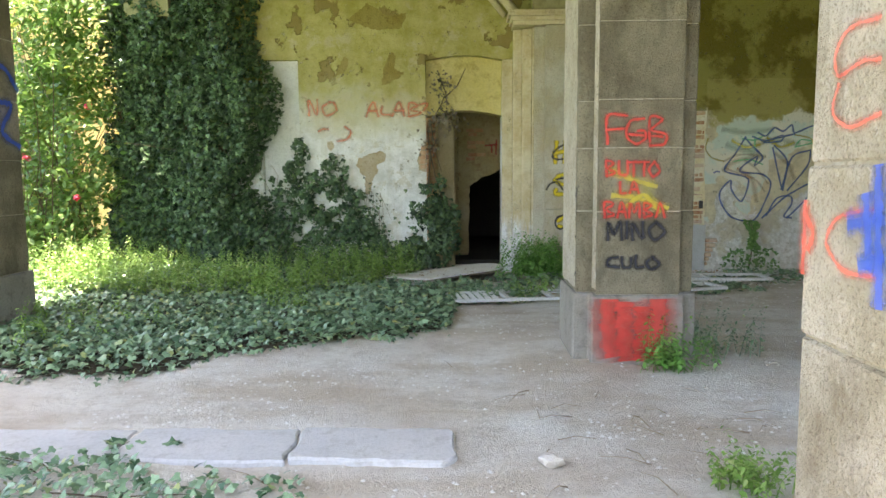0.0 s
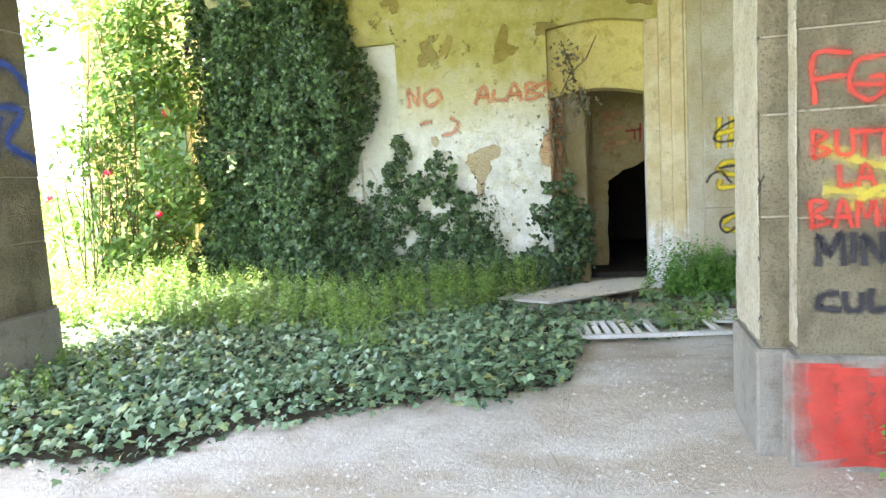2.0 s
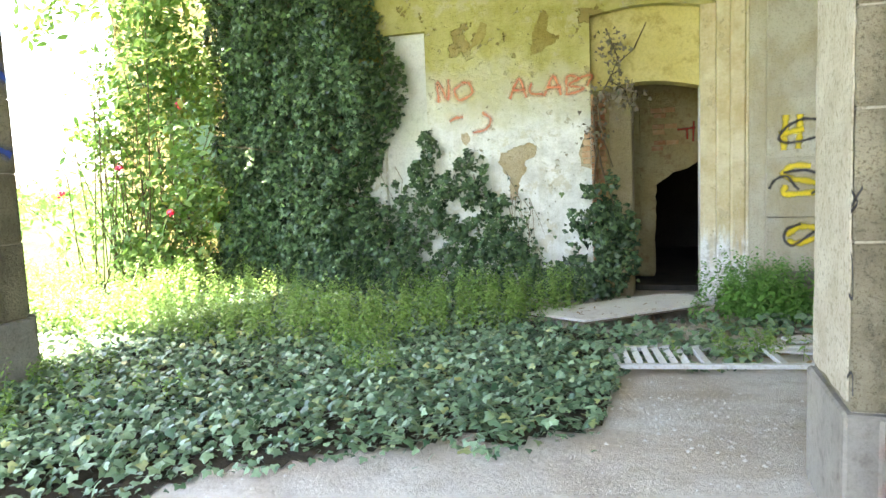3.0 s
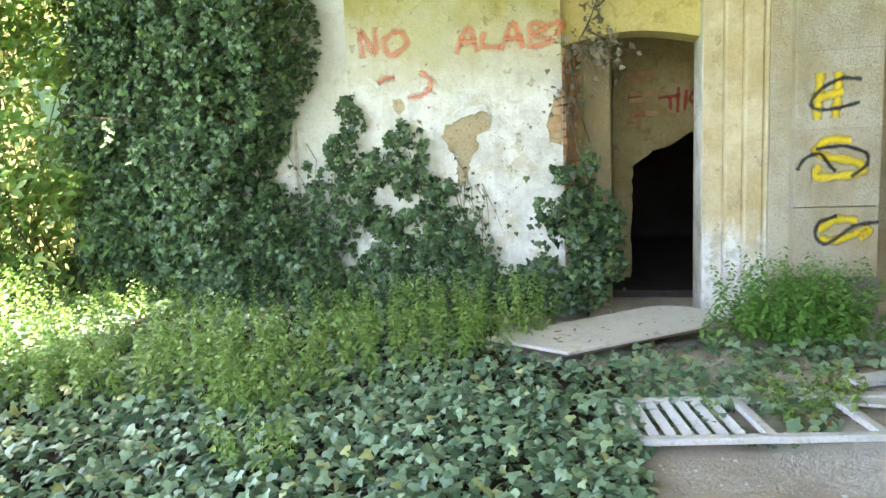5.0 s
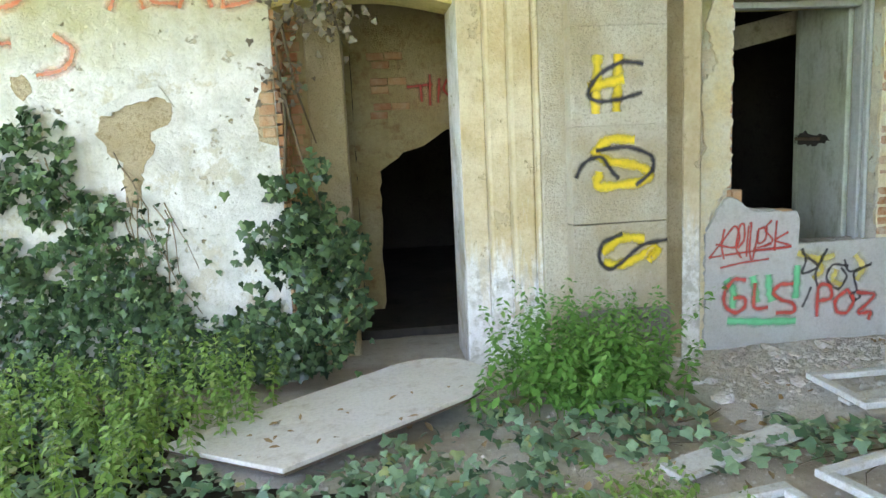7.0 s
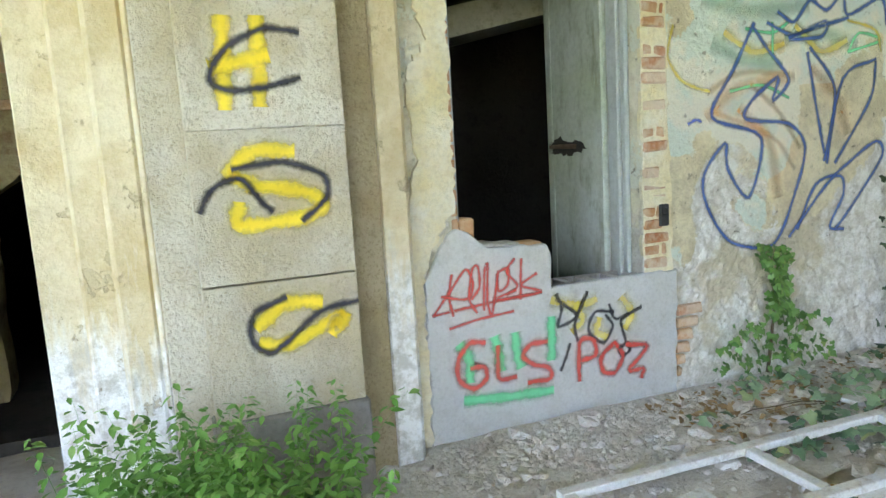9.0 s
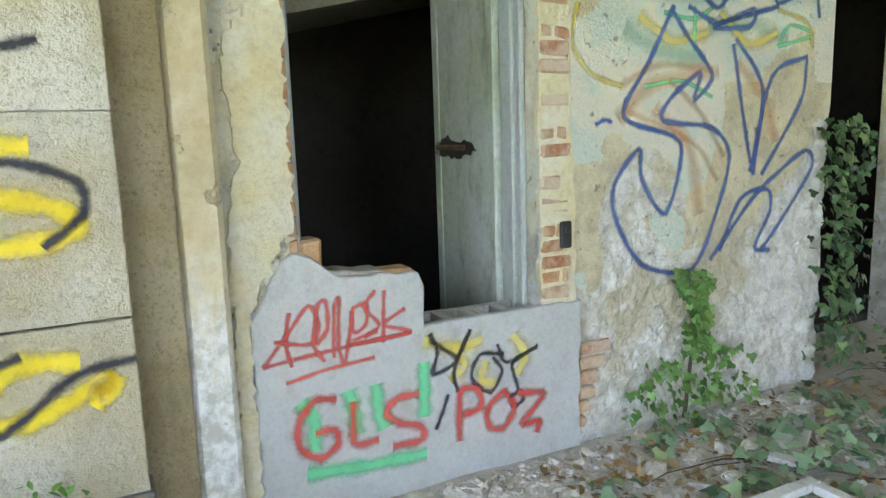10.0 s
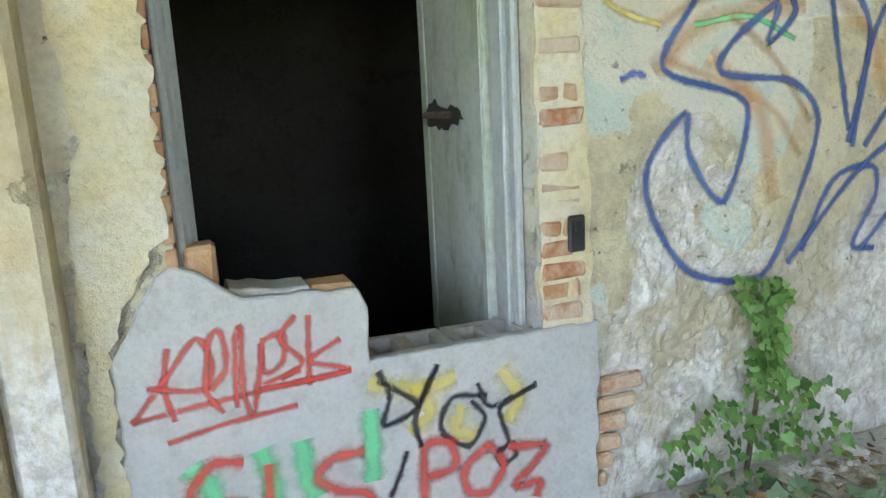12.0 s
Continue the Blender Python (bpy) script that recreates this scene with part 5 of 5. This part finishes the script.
def smooth_line(pts, n=6):
    """A flowing line through the points."""
    if len(pts) < 3:
        return [tuple(np.array(pts[0]) + (np.array(pts[1]) - np.array(pts[0])) * i / 6) for i in range(7)]
    p = [np.array(a, float) for a in pts]
    p = [2 * p[0] - p[1]] + p + [2 * p[-1] - p[-2]]
    out = []
    for i in range(1, len(p) - 2):
        for k in range(n):
            f = k / n
            c = 0.5 * ((2 * p[i]) + (p[i + 1] - p[i - 1]) * f + (2 * p[i - 1] - 5 * p[i] + 4 * p[i + 1] - p[i + 2]) * f * f + (3 * p[i] - p[i - 1] - 3 * p[i + 1] + p[i + 2]) * f ** 3)
            out.append(tuple(0.85 * c + 0.15 * (p[i] + (p[i + 1] - p[i]) * f)))
    return out + [tuple(p[-2])]


def sprayed(label, colour, width, axis, plane, strokes):
    """Strokes of spray paint on a wall ('y': x, z) or on a side face ('x': y, z); each stroke lies a hair over the last."""
    tag = thing("graffiti", label, "graffiti", "sprayed writing")
    for j, st in enumerate(strokes):
        pts = [np.array(p) for p in smooth_line(st)]
        off = 0.0004 * (j % 4) * (-1 if axis == "y" or plane > 0 else 1)
        d0, d1 = pts[1] - pts[0], pts[-1] - pts[-2]
        pts = [pts[0] - d0 / (np.linalg.norm(d0) + 1e-9) * width * 0.3] + pts + [pts[-1] + d1 / (np.linalg.norm(d1) + 1e-9) * width * 0.3]
        verts, faces, uvs, k = [], [], [], 0
        for i, p in enumerate(pts):
            d = pts[min(i + 1, len(pts) - 1)] - pts[max(i - 1, 0)]
            d = d / (np.linalg.norm(d) + 1e-9)
            w = width * 1.0 * (1 + 0.15 * math.sin(i * 1.3 + j))
            for s in (-1, 1):
                u, v = p[0] - d[1] * w * s, p[1] + d[0] * w * s
                verts.append((u, plane + off, v) if axis == "y" else (plane + off, u, v))
                uvs.append((i * 0.1, 0.5 + 0.5 * s))
            if i:
                faces.append((k + 2 * i - 2, k + 2 * i - 1, k + 2 * i + 1, k + 2 * i))
        ob = ob_mesh("stroke", verts, faces, SPRAY[colour], tag)
        lay = ob.data.uv_layers.new(name="UVMap")
        for lp in ob.data.loops:
            lay.data[lp.index].uv = uvs[lp.vertex_index]
        ob.visible_shadow = False

sprayed("red sprayed letters on the cement infill", "red", 0.028, "y", 10.674, [[(2.545, 0.485), (2.466, 0.493), (2.401, 0.419), (2.4, 0.317), (2.475, 0.259), (2.546, 0.297), (2.539, 0.361), (2.47, 0.364)], [(2.62, 0.451), (2.617, 0.288), (2.711, 0.278)], [(2.896, 0.434), (2.802, 0.433), (2.757, 0.383), (2.809, 0.33), (2.908, 0.289), (2.907, 0.233), (2.785, 0.236)], [(3.085, 0.192), (3.095, 0.4), (3.179, 0.397), (3.19, 0.314), (3.101, 0.297)], [(3.315, 0.362), (3.227, 0.296), (3.239, 0.212), (3.314, 0.197), (3.365, 0.282), (3.315, 0.362)], [(3.391, 0.337), (3.523, 0.306), (3.404, 0.191), (3.497, 0.185), (3.484, 0.139)]])
sprayed("red sprayed tag on the cement infill", "red", 0.013, "y", 10.675, [[(2.391, 0.845), (2.371, 0.737), (2.389, 0.644)], [(2.285, 0.658), (2.391, 0.781), (2.465, 0.864), (2.5, 0.793), (2.47, 0.717), (2.333, 0.745)], [(2.492, 0.713), (2.535, 0.771), (2.531, 0.869), (2.5, 0.858), (2.477, 0.716), (2.514, 0.642)], [(2.553, 0.651), (2.564, 0.831), (2.584, 0.876), (2.573, 0.697), (2.596, 0.625), (2.64, 0.834)], [(2.631, 0.819), (2.638, 0.735), (2.688, 0.759), (2.695, 0.842), (2.648, 0.833)], [(2.731, 0.886), (2.686, 0.827), (2.743, 0.749), (2.683, 0.709)], [(2.77, 0.88), (2.762, 0.78), (2.757, 0.678)], [(2.853, 0.798), (2.763, 0.746), (2.879, 0.698), (2.603, 0.691), (2.732, 0.726)], [(2.285, 0.658), (2.571, 0.681), (2.879, 0.698)], [(2.367, 0.582), (2.518, 0.607), (2.715, 0.62)]])
sprayed("green sprayed strokes under the red letters", "green", 0.045, "y", 10.676, [[(2.433, 0.205), (2.655, 0.181), (2.917, 0.168)], [(2.418, 0.487), (2.462, 0.407), (2.457, 0.305)], [(2.605, 0.495), (2.622, 0.419), (2.629, 0.333)], [(2.719, 0.497), (2.726, 0.4), (2.745, 0.332)], [(2.93, 0.548), (2.928, 0.451), (2.925, 0.341)]])
sprayed("black sprayed tag on the cement infill", "black", 0.014, "y", 10.675, [[(2.964, 0.674), (2.994, 0.595), (2.969, 0.5), (3.081, 0.541), (3.013, 0.61), (2.962, 0.647)], [(3.081, 0.541), (3.153, 0.666), (3.07, 0.506), (3.083, 0.408)], [(3.311, 0.532), (3.194, 0.546), (3.151, 0.45), (3.244, 0.371), (3.304, 0.455), (3.261, 0.522)], [(3.283, 0.576), (3.329, 0.489), (3.495, 0.534), (3.359, 0.483), (3.385, 0.358), (3.343, 0.328)], [(3.34, 0.33), (3.36, 0.28), (3.41, 0.3), (3.4, 0.35)], [(3.036, 0.399), (3.007, 0.325), (2.976, 0.264)]])
sprayed("thin yellow spray under the black tag", "thin_yellow", 0.05, "y", 10.6765, [[(2.944, 0.642), (3.084, 0.596), (3.197, 0.611)], [(3.084, 0.6), (3.117, 0.514), (3.06, 0.47)], [(3.373, 0.597), (3.431, 0.507), (3.388, 0.437)], [(3.22, 0.5), (3.2, 0.44), (3.26, 0.4)]])
sprayed("blue sprayed outline lettering on the bay wall", "blue", 0.019, "y", 10.696, [[(4.301, 2.036), (4.151, 1.781), (4.002, 1.53), (4.36, 1.403), (4.272, 1.064), (4.115, 1.238), (4.096, 1.384), (3.946, 1.219), (3.964, 1.044), (4.136, 0.82), (4.46, 0.77), (4.624, 1.053), (4.703, 1.328), (4.572, 1.47), (4.248, 1.509), (4.286, 1.61), (4.484, 1.739), (4.446, 1.607), (4.566, 1.724), (4.401, 1.897), (4.29, 2.022)], [(4.709, 1.872), (4.783, 1.571), (4.858, 1.289)], [(4.73, 1.902), (4.934, 1.661), (4.883, 1.225)], [(5.274, 1.832), (5.0, 1.722), (4.86, 1.242)], [(5.275, 1.816), (5.238, 1.594), (4.951, 1.221)], [(4.587, 0.804), (4.887, 1.097), (5.067, 1.215), (5.3, 1.333), (5.355, 1.232), (5.079, 0.92), (4.966, 0.814)]])
sprayed("blue sprayed outline lettering on the bay wall", "blue", 0.019, "y", 10.696, [[(4.651, 0.845), (4.797, 1.103), (5.0, 1.138), (5.028, 1.022), (4.919, 0.835), (5.037, 0.807)], [(4.399, 2.039), (4.602, 1.973), (4.854, 2.053), (4.814, 1.963), (4.561, 1.958), (5.03, 2.074)], [(4.477, 2.098), (4.6, 2.045), (4.722, 2.166), (4.852, 2.113), (4.98, 2.207), (5.03, 2.089), (5.303, 2.191), (5.359, 2.038)]])
sprayed("faded orange sprayed lines on the bay wall", "faint", 0.024, "y", 10.698, [[(3.984, 1.67), (4.208, 1.767), (4.566, 1.753)], [(4.021, 1.558), (4.449, 1.399), (4.62, 1.209)], [(4.286, 1.696), (4.487, 1.547), (4.66, 1.33)]])
sprayed("faded green sprayed lines on the bay wall", "green", 0.014, "y", 10.698, [[(4.244, 2.006), (4.439, 1.984), (4.559, 2.044)], [(4.132, 1.669), (4.364, 1.696), (4.569, 1.62)], [(5.039, 1.876), (5.126, 1.985), (5.316, 1.943), (5.039, 1.876)], [(4.438, 2.04), (4.442, 1.84)]])
sprayed("faded paint washes round the blue lettering", "faint", 0.05, "y", 10.6985, [[(3.98, 1.53), (4.18, 1.68), (4.60, 1.74)], [(4.2, 1.56), (4.42, 1.38), (4.50, 1.06)], [(4.75, 1.78), (4.95, 1.62), (5.05, 1.4)]])
sprayed("faded paint washes round the blue lettering", "thin_yellow", 0.045, "y", 10.6986, [[(4.10, 1.98), (4.30, 1.88), (4.52, 1.92)], [(4.62, 2.02), (4.82, 1.88), (5.02, 1.94)]])
sprayed("faded paint washes round the blue lettering", "thin_green", 0.06, "y", 10.6987, [[(4.02, 1.92), (4.22, 1.84), (4.50, 1.80)], [(4.55, 1.95), (4.8, 1.98), (5.1, 1.92)], [(3.95, 2.15), (4.3, 2.1), (4.7, 2.14)]])
sprayed("small bright blue sprayed dab on the bay wall", "blue2", 0.016, "y", 10.6975, [[(3.84, 1.50), (3.89, 1.52), (3.93, 1.51)]])
sprayed("faded yellow sprayed arc on the bay wall", "thin_yellow", 0.02, "y", 10.6975, [[(3.741, 2.018), (3.705, 1.86), (3.806, 1.726), (3.984, 1.67)], [(5.031, 2.059), (5.265, 2.004), (5.32, 1.88)]])
sprayed("black sprayed signs on the pilaster", "black", 0.021, "y", 10.406, [[(1.701, 1.929), (1.572, 1.942), (1.427, 1.872), (1.357, 1.766), (1.416, 1.716), (1.558, 1.724), (1.692, 1.758)], [(1.274, 1.266), (1.326, 1.35), (1.431, 1.382), (1.504, 1.288), (1.541, 1.247)], [(1.408, 1.421), (1.593, 1.436), (1.752, 1.376), (1.761, 1.285), (1.66, 1.2)], [(1.853, 0.846), (1.695, 0.821), (1.55, 0.714), (1.479, 0.681), (1.415, 0.743), (1.435, 0.849), (1.561, 0.897)]])
sprayed("yellow sprayed signs on the pilaster", "yellow", 0.045, "y", 10.408, [[(1.422, 1.978), (1.411, 1.824), (1.404, 1.656)], [(1.548, 1.978), (1.543, 1.822), (1.533, 1.664)], [(1.372, 1.801), (1.461, 1.819), (1.571, 1.841)], [(1.636, 1.477), (1.49, 1.484), (1.402, 1.409), (1.482, 1.354), (1.667, 1.317), (1.746, 1.259), (1.661, 1.213), (1.419, 1.204), (1.419, 1.281)], [(1.445, 0.794), (1.559, 0.871), (1.697, 0.862)], [(1.454, 0.72), (1.563, 0.707), (1.793, 0.791), (1.742, 0.727)]])
sprayed("faded red sprayed letters on the house wall", "faded", 0.042, "y", 10.822, [[(-2.335, 2.425), (-2.335, 2.658), (-2.217, 2.436), (-2.203, 2.667)], [(-2.022, 2.624), (-2.13, 2.543), (-2.068, 2.42), (-1.911, 2.497), (-1.949, 2.616), (-2.022, 2.624)], [(-1.456, 2.402), (-1.342, 2.616), (-1.264, 2.405)], [(-1.415, 2.489), (-1.281, 2.488)], [(-1.204, 2.556), (-1.213, 2.444), (-1.073, 2.42)], [(-1.051, 2.404), (-0.942, 2.616), (-0.864, 2.407)], [(-0.998, 2.488), (-0.868, 2.487)], [(-0.795, 2.399), (-0.782, 2.598), (-0.647, 2.56), (-0.765, 2.507), (-0.609, 2.446), (-0.772, 2.397)], [(-0.623, 2.58), (-0.509, 2.588), (-0.561, 2.484)], [(-2.193, 2.184), (-2.129, 2.216), (-2.048, 2.217)], [(-1.907, 2.029), (-1.755, 2.062), (-1.695, 2.173), (-1.786, 2.252)]])
sprayed("faint red sprayed letters in the passage", "red", 0.025, "y", 12.434, [[(0.438, 2.012), (0.549, 2.018), (0.649, 2.026)], [(0.549, 2.018), (0.556, 1.888)], [(0.626, 1.854), (0.635, 2.105)], [(0.699, 1.875), (0.716, 2.069)], [(0.799, 2.089), (0.752, 1.982), (0.821, 1.92), (0.868, 2.038), (0.799, 2.089)]])
sprayed("red sprayed capitals on the pier", "red", 0.024, "y", 5.472, [[(1.141, 1.729), (1.137, 1.945), (1.289, 1.944)], [(1.139, 1.837), (1.27, 1.845)], [(1.42, 1.921), (1.312, 1.901), (1.284, 1.793), (1.359, 1.727), (1.432, 1.77), (1.422, 1.826), (1.37, 1.827)], [(1.468, 1.713), (1.463, 1.929), (1.559, 1.911), (1.474, 1.834), (1.588, 1.799), (1.577, 1.725), (1.468, 1.713)], [(1.292, 1.801), (1.423, 1.791), (1.562, 1.782)], [(1.137, 1.48), (1.135, 1.598), (1.188, 1.576), (1.144, 1.541), (1.202, 1.506), (1.137, 1.48)], [(1.231, 1.597), (1.237, 1.497), (1.299, 1.496), (1.296, 1.597)], [(1.305, 1.588), (1.384, 1.587)], [(1.345, 1.588), (1.347, 1.478)], [(1.393, 1.587), (1.463, 1.587)], [(1.428, 1.587), (1.426, 1.478)], [(1.506, 1.591), (1.464, 1.53), (1.5, 1.473), (1.547, 1.521), (1.506, 1.591)]])
sprayed("red sprayed capitals on the pier", "red", 0.024, "y", 5.472, [[(1.243, 1.435), (1.249, 1.347), (1.293, 1.347)], [(1.319, 1.347), (1.352, 1.435), (1.389, 1.346)], [(1.332, 1.377), (1.38, 1.377)]])
sprayed("worn red sprayed capitals low on the pier", "red", 0.024, "y", 5.473, [[(1.129, 1.158), (1.127, 1.277), (1.193, 1.259), (1.137, 1.22), (1.199, 1.179), (1.129, 1.158)], [(1.226, 1.157), (1.259, 1.277), (1.297, 1.157)], [(1.238, 1.201), (1.287, 1.201)], [(1.319, 1.157), (1.325, 1.267), (1.357, 1.201), (1.391, 1.267), (1.402, 1.156)], [(1.438, 1.156), (1.435, 1.267), (1.488, 1.248), (1.445, 1.213), (1.499, 1.178), (1.438, 1.156)], [(1.526, 1.155), (1.558, 1.266), (1.596, 1.155)]])
sprayed("yellow spray behind the red capitals", "thin_yellow", 0.05, "y", 5.4745, [[(1.17, 1.53), (1.34, 1.45), (1.52, 1.4)], [(1.19, 1.33), (1.37, 1.31), (1.61, 1.23)], [(1.3, 1.25), (1.43, 1.33), (1.55, 1.2)]])
sprayed("black sprayed capitals on the pier", "black", 0.026, "y", 5.471, [[(1.154, 0.979), (1.161, 1.113), (1.202, 1.024), (1.249, 1.126), (1.265, 0.979)], [(1.302, 1.121), (1.304, 0.992)], [(1.349, 0.978), (1.346, 1.112), (1.424, 0.991), (1.425, 1.12)], [(1.527, 1.12), (1.471, 1.053), (1.521, 0.977), (1.599, 1.044), (1.527, 1.12)], [(1.236, 0.844), (1.17, 0.831), (1.158, 0.777), (1.247, 0.763)], [(1.267, 0.844), (1.278, 0.767), (1.336, 0.767), (1.339, 0.839)], [(1.378, 0.857), (1.38, 0.763), (1.438, 0.767)], [(1.511, 0.843), (1.459, 0.798), (1.5, 0.748), (1.561, 0.784), (1.511, 0.843)]])
sprayed("solid red sprayed patch on the plinth", "red", 0.17, "y", 5.451, [[(1.17, 0.46), (1.17, 0.28), (1.2, 0.09)], [(1.29, 0.44), (1.29, 0.28), (1.31, 0.06)], [(1.44, 0.4), (1.44, 0.23), (1.43, 0.06)], [(1.56, 0.46), (1.56, 0.3), (1.52, 0.09)]])
sprayed("red sprayed loops on the coarse pier", "worn_red", 0.015, "x", 0.922, [[(1.591, 1.837), (1.712, 1.838), (1.769, 1.789), (1.751, 1.732), (1.657, 1.751), (1.582, 1.745)], [(1.749, 1.711), (1.768, 1.645), (1.689, 1.605), (1.57, 1.628)], [(1.56, 1.418), (1.717, 1.389), (1.768, 1.322), (1.68, 1.262), (1.545, 1.268)]])
sprayed("red sprayed dash on the coarse pier", "worn_red", 0.03, "x", 0.923, [[(1.884, 1.234), (1.884, 1.326), (1.886, 1.417)], [(1.883, 1.387), (1.838, 1.345), (1.857, 1.298)]])
sprayed("blue sprayed cross on the coarse pier", "blue2", 0.036, "x", 0.921, [[(1.667, 1.379), (1.599, 1.387), (1.541, 1.394)], [(1.605, 1.441), (1.591, 1.365), (1.579, 1.289)], [(1.612, 1.285), (1.533, 1.308)], [(1.562, 1.505), (1.548, 1.356), (1.533, 1.207)]])
sprayed("faded blue sprayed sign on the brown pier", "blue2", 0.06, "x", -4.122, [[(6.05, 2.42), (6.29, 2.5), (6.48, 2.31)], [(6.08, 2.17), (6.37, 2.16), (6.22, 1.92), (6.45, 1.79)], [(6.1, 1.83), (6.12, 1.96), (6.17, 2.1)]])
sprayed("thin black sprayed scrawl on the pier side", "black", 0.012, "x", 0.923, [[(5.743, 1.438), (5.539, 1.357), (5.677, 1.311), (5.474, 1.412)], [(5.831, 1.172), (5.614, 1.16), (5.58, 0.995), (5.718, 1.036)], [(5.815, 0.875), (5.734, 0.68), (5.631, 0.759)], [(5.707, 0.626), (5.565, 0.715), (5.541, 0.635)]])
